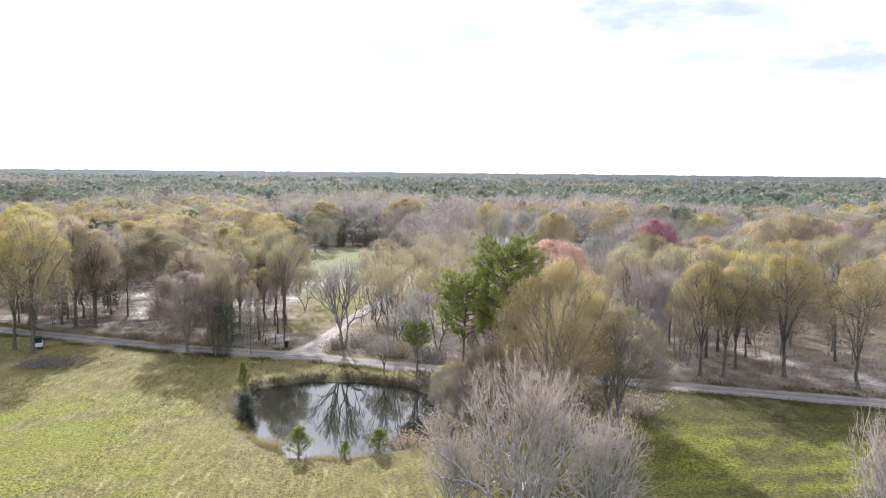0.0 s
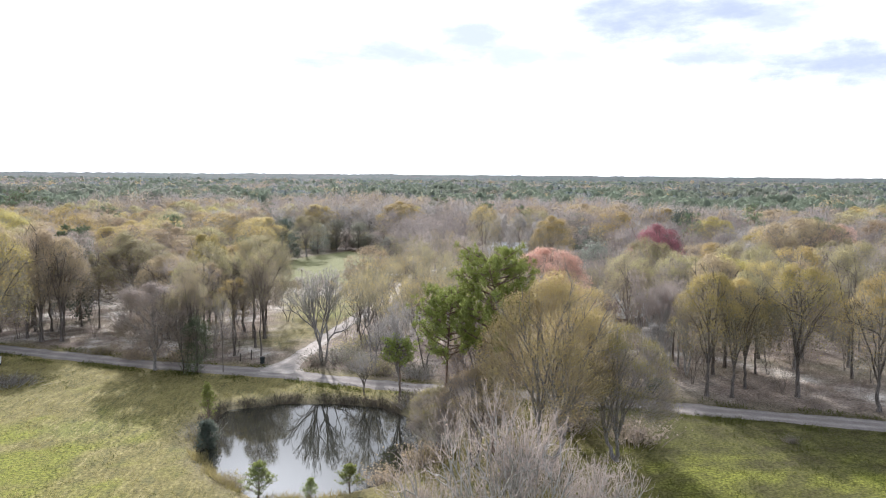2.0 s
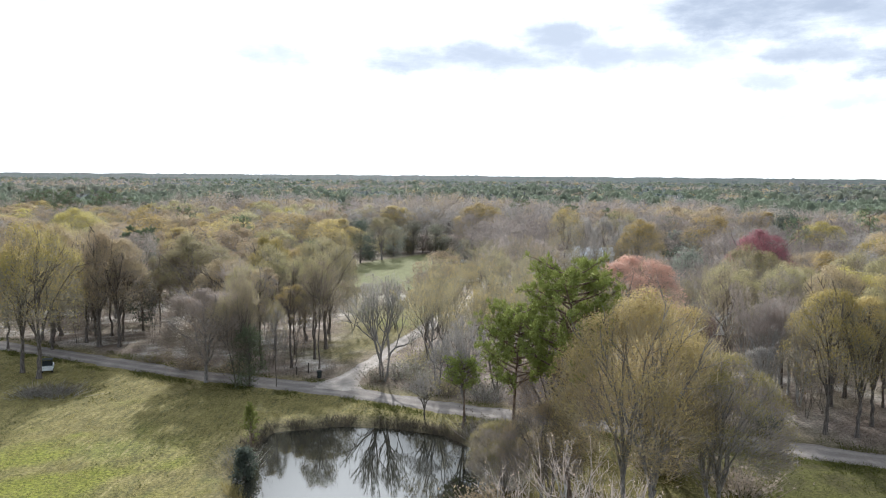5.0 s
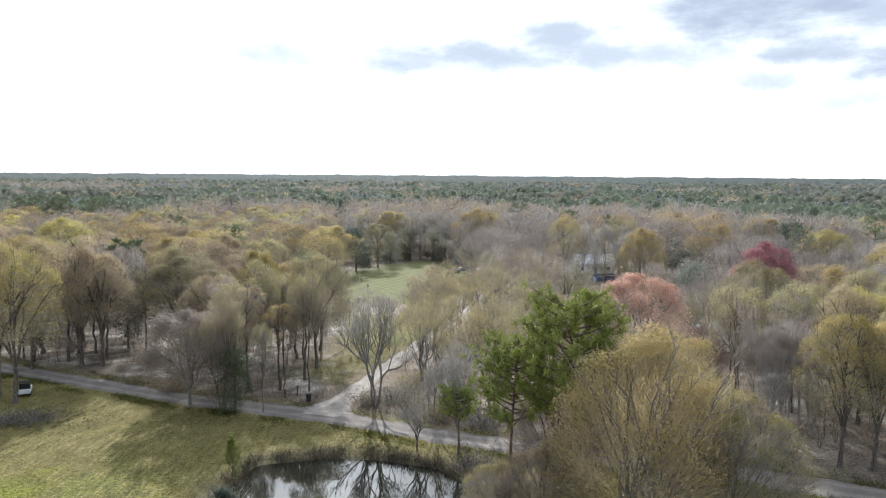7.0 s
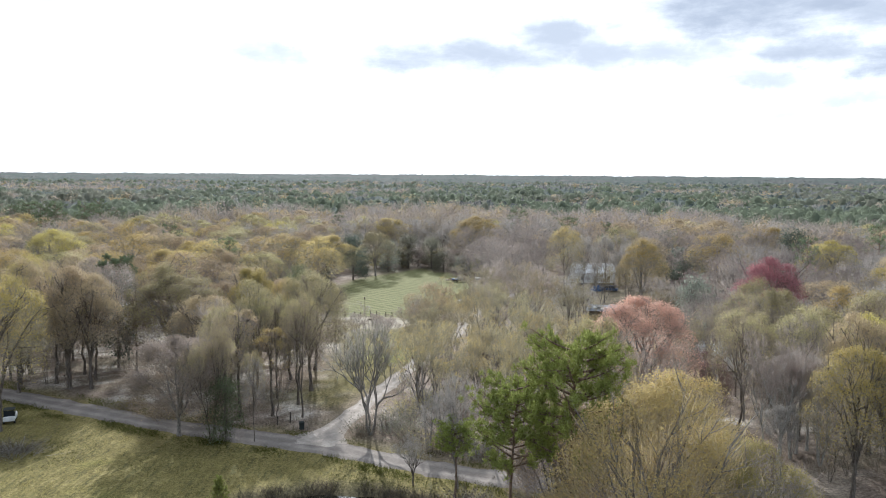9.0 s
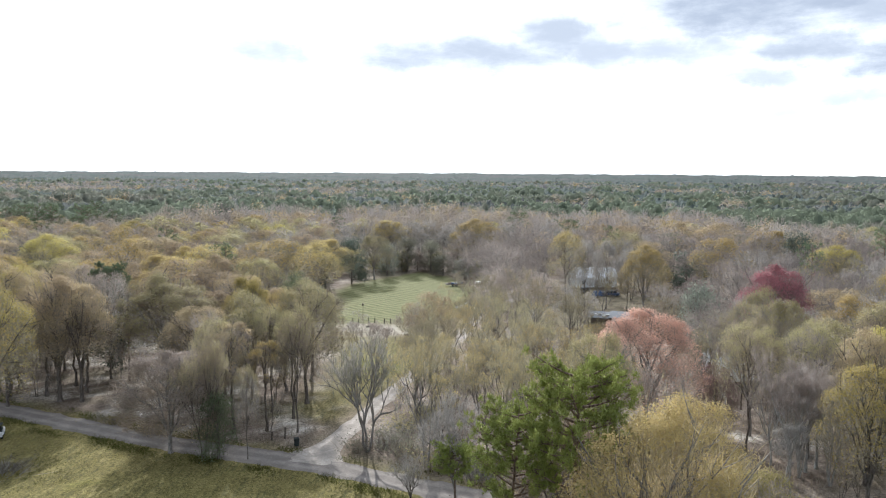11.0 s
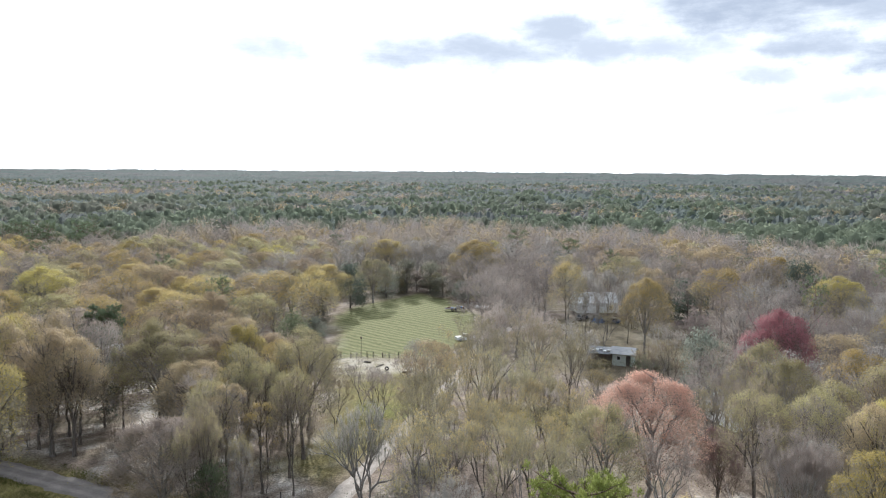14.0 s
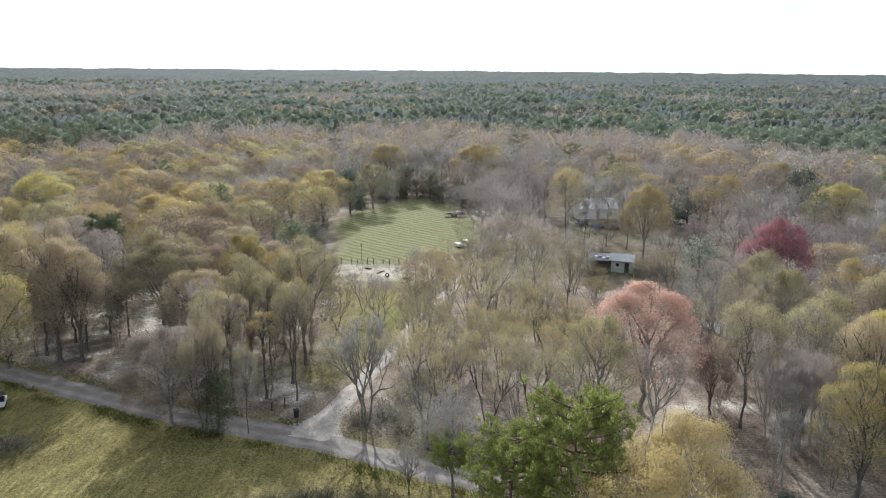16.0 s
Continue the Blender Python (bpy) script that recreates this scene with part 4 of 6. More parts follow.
    ("airy", -20.5, 143.0, 9.0, 3.6, "grey", "brown", "olive", "low olive-brown tree at the clearing's edge"),
    ("bare", -9.6, 175.8, 7.5, 2.6, "dark", "grey", "grey", "small dark bare tree at the fence"),
    ("bare", 14.7, 171.0, 15.5, 5.6, "silver", "silver", "grey", "pale grey bare tree by the yard"),
    ("bare", 8.0, 182.0, 15.0, 5.0, "silver", "silver", "grey", "pale grey bare tree by the yard"),
    ("airy", -1.6, 158.0, 14.0, 4.6, "grey", "olive", "ochre", "upright budding tree beside the driveway"),
    ("airy", 1.8, 169.0, 13.5, 4.6, "grey", "olive", "olive", "upright olive tree beside the driveway"),
    ("airy", -2.6, 147.0, 13.0, 4.0, "grey", "olive", "ochre", "upright ochre-budding tree beside the driveway"),
    ("bare", 5.0, 164.0, 13.5, 5.0, "grey", "mauve", "mauve", "mauve-grey bare tree along the driveway"),
    ("airy", 20.0, 158.0, 14.0, 4.8, "grey", "olive", "olive", "olive-budding tree before the yard"),
    ("airy", 22.5, 167.0, 13.0, 4.4, "grey", "grey", "grey", "pale bare tree before the yard"),
    ("airy", 24.2, 150.0, 11.0, 4.4, "grey", "olive", "ochre", "low ochre-budding tree before the yard"),
    ("airy", 36.5, 160.0, 12.0, 4.4, "grey", "brown", "olive", "olive-brown tree at the yard's edge"),
    ("airy", 41.0, 167.0, 13.0, 4.4, "grey", "grey", "mauve", "bare grey tree at the yard's edge"),
    ("airy", 29.0, 198.0, 11.5, 4.4, "grey", "grey", "grey", "low pale bare tree in the yard"),
    ("airy", 33.4, 199.5, 11.0, 4.2, "grey", "brown", "olive", "low olive-grey tree in the yard"),
    ("airy", 36.8, 229.0, 15.0, 2.4, "dark", "grey", "grey", "slim bare tree before the house"),
    ("airy", 28.5, 229.0, 17.0, 5.0, "grey", "grey", "olive", "tall olive-grey tree beside the house"),
    ("airy", 45.0, 224.0, 17.0, 5.0, "grey", "grey", "grey", "tall pale bare tree beside the house"),
    # yard and the maple
    ("full", 24.2, 114.0, 18.4, 7.0, "grey", "rose", "pink", "salmon-pink maple in full flower"),
    ("full", 55.6, 154.0, 18.9, 6.4, "dark", "wine", "red", "crimson maple in full flower"),
    ("bare", 24.2, 106.5, 12.8, 5.0, "silver", "silver", "grey", "spreading grey tree with several limbs"),
    ("broad", 33.2, 113.8, 9.0, 3.0, "dark", "brown", "maroon", "dark maroon-budding tree in the grove"),
    ("broad", 34.2, 117.4, 9.6, 3.0, "dark", "brown", "maroon", "dark maroon-budding tree in the grove"),
    ("grove", 35.8, 109.8, 17.0, 4.4, "dark", "brown", "olive", "straight olive-brown tree casting a long shadow"),
    ("bare", 38.8, 117.0, 17.0, 4.4, "grey", "brown", "olive", "olive-brown bare-limbed tree in the grove"),
    ("broad", 44.6, 123.0, 18.4, 4.8, "grey", "olive", "olive", "olive-green budding tree in the grove"),
    ("evergreen", 42.3, 153.5, 14.5, 4.6, "dark", "", "sage", "grey-green evergreen by the yard"),
    ("broad", 46.2, 134.5, 17.4, 5.2, "grey", "olive", "olive", "olive budding tree in the grove"),
    ("full", 42.0, 196.0, 18.2, 5.8, "grey", "olive", "ochre", "ochre-green tree shading the yard"),
    ("grove", 25.2, 206.7, 21.0, 5.0, "dark", "olive", "ochre", "tall tree in the yard"),
    ("grove", 36.0, 211.0, 18.0, 3.0, "dark", "grey", "grey", "tall thin bare tree in the yard"),
    ("grove", 40.2, 206.0, 16.0, 3.0, "dark", "grey", "grey", "tall thin bare tree in the yard"),
    ("grove", 30.5, 210.0, 18.0, 3.2, "dark", "grey", "grey", "tall thin bare tree in the yard"),
    ("bare", 52.0, 190.0, 12.0, 4.6, "dark", "mauve", "maroon", "dark leaning tree at the yard edge"),
    ("full", 91.0, 208.0, 17.6, 8.0, "grey", "olive", "yellow", "yellow-green tree above the woods"),
    ("broad", 87.0, 156.0, 20.6, 8.5, "grey", "brown", "russet", "very broad brown-olive domed tree"),
    ("broad", 96.0, 162.0, 20.0, 8.0, "grey", "brown", "olive", "broad brown-olive domed tree"),
    ("broad", 103.0, 168.0, 19.0, 6.0, "grey", "mauve", "pink", "rose-tinged tree beside the domed one"),
    ("evergreen", 60.0, 160.0, 15.0, 5.0, "dark", "", "dark", "dark evergreen behind the crimson maple"),
    ("full", 88.0, 243.0, 19.4, 8.0, "grey", "olive", "ochre", "ochre-brown tree above the far woods"),
    ("evergreen", 90.5, 228.0, 18.0, 5.6, "dark", "", "dark", "tall dark evergreen above the woods"),
    ("full", -69.0, 189.0, 16.4, 6.6, "grey", "brown", "ochre", "ochre-olive domed tree in the woods"),
    ("broad", -71.0, 177.0, 15.0, 5.6, "grey", "brown", "russet", "russet domed tree in the woods"),
    ("full", -84.0, 266.0, 15.6, 8.4, "grey", "mauve", "ochre", "brown dome with an ochre top in the woods"),
    ("full", -94.0, 234.0, 16.0, 8.0, "grey", "brown", "ochre", "ochre-brown domed tree in the woods"),
    ("full", -116.0, 280.0, 17.0, 8.0, "grey", "olive", "yellow", "yellow-ochre tree in the far woods"),
    ("broad", -113.0, 238.0, 17.6, 9.0, "grey", "brown", "olive", "wide olive-brown dome in the woods"),
    ("full", -96.0, 190.0, 20.0, 8.0, "grey", "olive", "yellow", "yellow-olive domed tree in the woods"),
    ("broad", 45.8, 101.0, 18.4, 4.6, "dark", "brown", "russet", "russet-ochre budding tree in the grove"),
    # grove across the road on the right
    ("bare", 37.0, 100.8, 15.4, 4.2, "silver", "silver", "grey", "pale grey straight-trunked bare tree by the road"),
    ("broad", 40.4, 90.2, 17.4, 4.8, "dark", "olive", "yellow", "yellow-green budding tree by the road"),
    ("broad", 43.4, 89.4, 16.4, 4.2, "dark", "olive", "ochre", "ochre-green budding tree by the road"),
    ("broad", 52.1, 89.2, 18.6, 5.4, "dark", "olive", "yellow", "yellow-green tree with a stout dark trunk"),
    ("broad", 59.0, 82.8, 17.6, 5.0, "dark", "olive", "ochre", "ochre-budding tree at the road's edge"),
    ("broad", 47.0, 93.4, 16.6, 4.2, "dark", "olive", "olive", "olive-budding tree in the grove"),
    ("grove", 52.2, 101.0, 17.0, 4.2, "dark", "olive", "ochre", "ochre-budding tree in the roadside grove"),
    ("grove", 64.8, 97.6, 20.0, 5.6, "dark", "olive", "olive", "tall olive-budding tree in the grove"),
    ("grove", 69.0, 88.0, 19.0, 5.4, "dark", "olive", "ochre", "ochre-olive budding tree in the grove"),
    ("grove", 43.0, 109.2, 17.6, 4.2, "dark", "mauve", "olive", "straight olive-brown tree in the grove"),
    ("stems", 39.2, 102.6, 14.6, 3.2, "silver", "silver", "grey", "pale bare tree, one of a clump"),
    ("stems", 41.8, 100.6, 14.2, 3.0, "silver", "silver", "grey", "pale bare tree, one of a clump"),
    ("bare", 37.0, 105.4, 13.0, 3.0, "silver", "mauve", "grey", "pale bare tree, one of a clump"),
    ("pole", 40.7, 104.4, 13.6, 2.6, "silver", "grey", "grey", "slim pale bare tree, one of a clump"),
    ("pole", 42.4, 105.6, 12.6, 2.4, "silver", "grey", "grey", "slim pale bare tree, one of a clump"),
    ("pole", 35.4, 95.8, 9.5, 2.0, "silver", "grey", "grey", "short thin pale bare tree near the road"),
    ("bare", 41.5, 128.0, 14.0, 3.6, "dark", "mauve", "mauve", "mauve bare tree at the sandy clearing"),
    ("broad", 49.4, 105.0, 17.8, 4.8, "dark", "olive", "yellow", "yellow-green budding tree in the grove"),
    ("grove", 58.0, 121.0, 18.0, 5.4, "dark", "brown", "olive", "olive-brown budding tree in the grove"),
    ("broad", 57.0, 110.0, 18.4, 5.2, "dark", "olive", "olive", "olive-green budding tree in the grove"),
]


def plant_all():
    taken = []
    r = random.Random(23)
    spots = []
    for x0, x1, y0, y1, count in ((-78, -22, 112, 150, 34), (30, 72, 88, 116, 12), (-9, 22, 104, 140, 10)):
        while count:
            x, y = r.uniform(x0, x1), r.uniform(y0, y1)
            if y < road_y(x) + 4.0 or path_gap(LANE, x, y) < 2.2 or path_gap(DRIVE, x, y) < 3.0 or path_gap(TRACK, x, y) < 2.0 or inside(MEADOW, x, y) > 0 or any((x - a) ** 2 + (y - b) ** 2 < 6 for a, b in spots):
                continue
            spots.append((x, y))
            count -= 1
    for x, y in spots:
        plant("sapling", "sapling", x, y, r.uniform(4.5, 10.5), r.uniform(1.6, 3.0), "dark", r.choice(("brown", "grey", "mauve")), r.choice(("olive", "russet", "mauve")), "young thin-stemmed tree on the grove floor", group="grove saplings")
    for x, y in ((-73, 124), (-71, 130.5), (-65.5, 123.5), (-62.5, 128.5), (-60.8, 134), (-57.5, 131), (-67.5, 143), (-54, 138), (-41.5, 132), (-36, 131), (-33.8, 121.5), (-29.4, 114.4), (-25.2, 115.2), (-24.4, 128), (-22.8, 120.2)):
        plant("tree", "pole", x, y, r.uniform(13.0, 16.5), r.uniform(2.4, 3.6), "dark", r.choice(("brown", "mauve", "brown")), r.choice(("olive", "russet", "ochre")), "slim dark-trunked tree in the sandy grove", group="grove trees")
    for i in range(16):
        plant("pine_tree", "pine_mid", r.uniform(-196, -138), r.uniform(286, 336), r.uniform(17, 22), r.uniform(3.6, 5.0), "pine", "", "pine_far", "dark green pine in a clump beyond the woods", group="far pines")
    for i in range(12):
        plant("shrub", "evergreen_mid", -46 + i * 4.6 + r.uniform(-1.5, 1.5), 281 + r.uniform(-3, 3) - 0.5 * (i - 6) ** 2, r.uniform(5.5, 9.5), r.uniform(3.2, 5.0), "dark", "", r.choice(("straw", "mauve", "olive")), "low brushy shrub at the far wood's edge", "shrub", group="far edge shrubs")
    for kind, x, y, high, wide, bark, twig, leaf, label in TREES:
        name = {"pine": "pine_tree", "evergreen": "evergreen_tree"}.get(kind, "tree")
        plant(name, kind, x, y, high, wide * 1.08, bark, twig, leaf, label)
        taken.append((x, y, wide))
    return taken


def open_ground(x, y):
    """True where no woodland tree may stand."""
    if -46 < x < 8 and 255 < y < 293:
        return True
    if y < road_y(x) + 4.5 or path_gap(DRIVE, x, y) < 3.2 or path_gap(LANE, x, y) < 3.0 or path_gap(TRACK, x, y) < 2.6 or path_gap(GAP, x, y) < 5.5:
        return True
    return any(inside(loop, x, y) > (1.0 if loop is YARD else -2.0) for loop in (FIELD, MEADOW, YARD, GLADE, SIGHT, VISTA, SHADE, LIGHT))


MIX = [("grey", "brown", "olive", 6, "olive-brown budding tree in the woods"), ("grey", "brown", "russet", 6, "russet-budding tree in the woods"),
       ("grey", "mauve", "mauve", 7, "bare mauve-grey tree in the woods"), ("grey", "olive", "ochre", 4, "ochre-budding tree in the woods"),
       ("grey", "grey", "grey", 3, "pale bare tree in the woods"), ("grey", "olive", "yellow", 1, "yellow-green tree in the woods")]


def fill_woods(taken):
    """The rest of the woodland trees: single ones near by, then joined stands where they can hardly be told apart."""
    r = random.Random(11)
    bag = [m for m in MIX for _ in range(m[3])]
    cells, spots = list(taken), []
    for tries in range(40000):
        y = 98 + 225 * r.random() ** 0.85
        x = r.uniform(-0.66, 0.68) * (y + 16)
        wide = r.uniform(4.6, 7.4) if y < 150 else r.uniform(6.0, 10.0)
        if open_ground(x, y) or (y > 300 and abs(x) > 106) or any((x - a) ** 2 + (y - b) ** 2 < (0.66 * (wide + w)) ** 2 for a, b, w in cells):
            continue
        cells.append((x, y, wide))
        spots.append((math.hypot(x, y - 20), x, y, wide))
    spots.sort()
    joined = {}
    for i, (gap, x, y, wide) in enumerate(spots):
        bark, twig, leaf, _, label = r.choice(bag)
        if x > 0 and 125 < y < 330 and r.random() < 0.62:
            bark, twig, leaf, _, label = r.choice((MIX[4], MIX[2], MIX[2]))
        elif -48 < x < 6 and 258 < y < 315:
            bark, twig, leaf, _, label = MIX[4]
        elif x < -20 and leaf in ("mauve", "grey") and r.random() < 0.3:
            bark, twig, leaf, _, label = r.choice((MIX[0], MIX[1], MIX[0], MIX[1], MIX[3]))
        roll, high = r.random(), r.uniform(14.0, 17.2) + max(0.0, wide - 5.5) * 0.6
        single = i < 190
        if roll < 0.05 and single:
            plant("pine_tree", "pine_mid", x, y, high + 2, 3.4, "pine", "", "pine_far", "dark green pine among bare trees", group="woodland trees")
        elif roll < 0.08 and single:
            plant("evergreen_tree", "evergreen_mid", x, y, high * 0.7, wide * 0.8, "dark", "", "dark", "dark evergreen in the woods", group="woodland trees")
        elif single:
            kind = ("bare" if leaf in ("mauve", "grey") else "broad") + ("" if gap < 108 else "_mid")
            if gap < 150 and -14 < x < 36 and roll < 0.85:
                kind, twig, leaf, label = "airy", "olive", "olive" if leaf in ("grey", "mauve") else leaf, "upright olive-budding tree in the wood"
            plant("tree", kind, x, y, high, wide, bark, twig, leaf, label, group="woodland trees")
        else:
            if roll < 0.07:
                bark, twig, leaf, kind = "pine", "", "pine_far", "pine_mid"
            else:
                kind = ("bare" if leaf in ("mauve", "grey") else "broad") + "_far"
            joined.setdefault((bark, twig, leaf), []).append((kind, r.randrange(3), x, y, high, wide, r.uniform(0, math.tau)))
    for (bark, twig, leaf), lot in joined.items():
        shape = Shape()
        for kind, n, x, y, high, wide, spin in lot:
            stock((kind, n))
            h0, r0 = NOMINAL.get(kind, (18.0, 6.0))
            if kind == "pine_mid":
                wide *= 0.62
            c, q = math.cos(spin) * wide / r0, math.sin(spin) * wide / r0
            turn = np.array([[c, -q, 0], [q, c, 0], [0, 0, high / h0]])
            face_turn = np.array([[math.cos(spin), -math.sin(spin), 0], [math.sin(spin), math.cos(spin), 0], [0, 0, 1]])
            for piece, (v, t, slot, f) in enumerate(ARRAYS[(kind, n)]):
                shape.put(v @ turn.T + [x, y, 0], t, 0, f @ face_turn.T)
                shape.s[-1] = slot + piece
        me = shape.mesh("woodland")
        for m in (BARK[bark], TWIG[twig] if twig else LEAF[leaf], LEAF[leaf]):
            me.materials.append(m)
        tagged(new("woodland", me), {"pine": "scattered green pines among the leafless woods"}.get(bark, f"leafless spring woodland with {leaf} buds beyond the clearing"), "woods", kind="stuff")


fill_woods(plant_all())


# ---------------------------------------------------------------- far woods
def far_stand(name, label, mats, seed, place, kind, count):
    """Many far trees of one kind as one object."""
    rng = np.random.default_rng(seed)
    x, y, size = place(rng, count)
    n = len(x)
    high = (rng.uniform(15, 19, n) if kind != "pine" else rng.uniform(14.0, 19.0, n)) * size
    wide = (rng.uniform(3.6, 5.6, n) if kind != "pine" else rng.uniform(4.0, 6.2, n)) * size
    shape = Shape()
    d = np.hypot(x, y)
    for near, far, bits, bit in ((0, 420, 230, 0.6), (420, 650, 120, 0.9), (650, 950, 90, 1.05), (950, 1e9, 50, 1.6)):
        sel = np.flatnonzero((d >= near) & (d < far))
        m = len(sel)
        if not m:
            continue
        if kind == "pine":
            sides = 8 if far <= 650 else 6
            level = np.array([0.36, 0.5, 0.64, 0.79, 0.92, 1.0] if far <= 650 else [0.4, 0.62, 0.86, 1.0])
            girth = np.array([0.5, 0.9, 1.0, 0.97, 0.8, 0.3] if far <= 650 else [0.7, 1.0, 0.8, 0.15])
            spin = np.arange(sides) * math.tau / sides + rng.uniform(0, 6, (m, 1, 1))
            reach = wide[sel, None, None] * (0.55 if far <= 650 else 0.8) * girth[None, :, None] * rng.uniform(0.5, 1.35, (m, len(level), sides))
            up = high[sel, None, None] * 0.93 * level[None, :, None] + rng.normal(size=(m, len(level), sides)) * 0.5
            pts = np.stack([x[sel, None, None] + np.cos(spin) * reach, y[sel, None, None] + np.sin(spin) * reach, up], -1)
            look_way = np.stack(np.broadcast_arrays(0.35 * np.cos(spin), 0.35 * np.sin(spin), 1.0 + 0.3 * level[None, :, None]), -1)
            i, j = np.meshgrid(np.arange(len(level) - 1), np.arange(sides), indexing="ij")
            p, q = (i * sides + j).ravel(), (i * sides + (j + 1) % sides).ravel()
            one = np.concatenate([np.stack([p, q, q + sides], 1), np.stack([p, q + sides, p + sides], 1)])
            every = one[None] + (np.arange(m) * len(level) * sides)[:, None, None]
            shape.put(pts, every, 0, np.broadcast_to(look_way, pts.shape).reshape(-1, 3))
            bits, bit = (bits if far <= 650 else bits * 2 // 3), bit * 0.76
        ball = unit(rng.normal(size=(m, bits, 3)))
        ball[..., 2] = np.where(ball[..., 2] < -0.2, -ball[..., 2], ball[..., 2])
        ball *= rng.uniform(0.55, 1.0, (m, bits, 1)) ** 0.5 * (1 + 0.22 * np.sin(ball * 6 + rng.uniform(0, 6, (m, 1, 3))).sum(-1, keepdims=True) / 2)
        if kind == "pine":
            hz, cz = 0.24, 0.74
            ball[..., :2] *= (1.15 - 0.55 * np.clip(ball[..., 2:], 0, 1))
        else:
            hz, cz = 0.36, 0.62
        base = np.stack([x[sel, None] + ball[..., 0] * wide[sel, None], y[sel, None] + ball[..., 1] * wide[sel, None], high[sel, None] * (cz + hz * ball[..., 2])], -1).reshape(-1, 3)
        flat = ball.reshape(-1, 3)
        if kind == "bare":
            k = len(base) // 2
            way = unit(unit(flat) + [0, 0, 0.7] + rng.normal(size=flat.shape) * 0.35) * rng.uniform(1.2, 2.6, (len(flat), 1)) * (bit / 0.9) ** 0.4
            shape.slivers(rng, base[:k], way[:k], 0.16 * bit / 0.75, 0, flat[:k] + [0, 0, 0.3])
            shape.flakes(rng, base[k:], rng.uniform(0.7, 1.3, len(base) - k) * bit, 1, unit(flat[k:]) + [0, 0, 0.2], flat[k:] * 0.7 + [0, 0, 0.6])
        else:
            shape.flakes(rng, base, rng.uniform(0.6, 1.35, len(base)) * bit, 0, unit(flat) + [0, 0, 0.3], flat * 0.6 + [0, 0, 0.7])
        if near > 420:
            continue
        foot = np.stack([x[sel], y[sel], np.zeros(m)], 1)
        shape.slivers(rng, foot, np.stack([np.zeros(m), np.zeros(m), high[sel] * 0.9], 1), 0.3, len(mats) - 1)
    me = shape.mesh(name)
    for m in mats:
        me.materials.append(m)
    return tagged(new(name, me), label, "woods", kind="stuff")


def pine_share(x, y):
    """How much of the far woods is pine: a wide belt beyond the hardwoods."""
    edge = 380 + 26 * waves(x, y * 0, 160, 31) - 84 / (1 + np.exp((x + 110) / 12)) - 92 / (1 + np.exp((110 - x) / 12))
    brown = np.exp(-((y - 860) / 130) ** 2) / (1 + np.exp((x + 0.3 * y) / 40))
    return np.clip((y - edge) / 35, 0, 1) * np.clip(0.98 - waves(x, y, 330, 33) * 0.45 - 0.9 * brown, 0.15, 1)


def scatter(want):
    def place(rng, count):
        y = 250 + (1450 - 250) * rng.random(count * 6) ** 1.15
        x = rng.uniform(-0.70, 0.72, count * 6) * (y + 20)
        share = pine_share(x, y)
        keep = (rng.random(len(x)) < (share if want == "pine" else 1 - share))
        keep &= (inside(FIELD, x, y) < -3) & ((x < -46) | (x > 8) | (y > 296)) & (y > np.where(np.abs(x) > 104, 290, 312) - 60 * rng.random(len(x)) ** 6)
        x, y = x[keep][:count], y[keep][:count]
        size = np.clip(0.95 + 0.12 * waves(x, y, 140, 41), 0.8, 1.15)
        return x, y, size
    return place


bare_mats = [material("woods_twig", woods_tint((0.37, 0.32, 0.295), (0.41, 0.375, 0.35), (0.36, 0.31, 0.25)), through_light=0.35, specular=0.03),
             material("woods_bud", woods_tint((0.47, 0.37, 0.20), (0.37, 0.315, 0.28), (0.36, 0.31, 0.25)), through_light=0.5, specular=0.03), BARK["grey"]]
# pine green made paler and bluer: distance haze put into the colour
pine_mats = [material("hazed_pine", woods_tint((0.205, 0.238, 0.17), (0.23, 0.262, 0.185), (0.255, 0.255, 0.205), 0.02, 0.05), rough=0.9, through_light=0.58, specular=0.03), BARK["pine"]]
far_stand("hardwood_forest", "brown and ochre leafless hardwood forest stretching away", bare_mats, 51, scatter("bare"), "bare", 2900)
far_stand("pine_forest", "dense dark green pine forest reaching to the distance, haze in its colour", pine_mats, 52, scatter("pine"), "pine", 7000)


def make_canopy():
    """The farthest forest, a rough sheet of treetops that runs to the skyline."""
    rng = np.random.default_rng(61)
    a = np.radians(np.linspace(-46, 46, 520))
    r = 440 * (4850 / 440) ** np.linspace(0, 1, 110)
    rr, aa = [g.ravel() for g in np.meshgrid(r, a, indexing="ij")]
    x, y = rr * np.sin(aa), rr * np.cos(aa)
    z = 13.2 - 1.2 * np.clip((1000 - rr) / 350, 0, 1) - 9 * np.clip((480 - rr) / 40, 0, 1) + 1.8 * waves(x, y, 120, 62) + rng.normal(size=len(x)) * 1.1 + np.clip((rr - 2500) / 2350, 0, 1) * 4 + np.clip((rr - 4000) / 850, 0, 1) * 2.2 * waves(aa * 900, aa * 0, 60, 63)
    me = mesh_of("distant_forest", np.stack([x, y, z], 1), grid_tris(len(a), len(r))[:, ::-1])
    # haze painted into the treetops as a blue-grey cast
    me.materials.append(material("hazed_canopy", woods_tint((0.115, 0.138, 0.125), (0.13, 0.152, 0.135), (0.155, 0.15, 0.145), 0.012), through_light=0.3, specular=0.03))
    tagged(new("distant_forest", me), "distant forest canopy out to the flat skyline, blue-grey with painted haze", "forest", kind="stuff")


make_canopy()

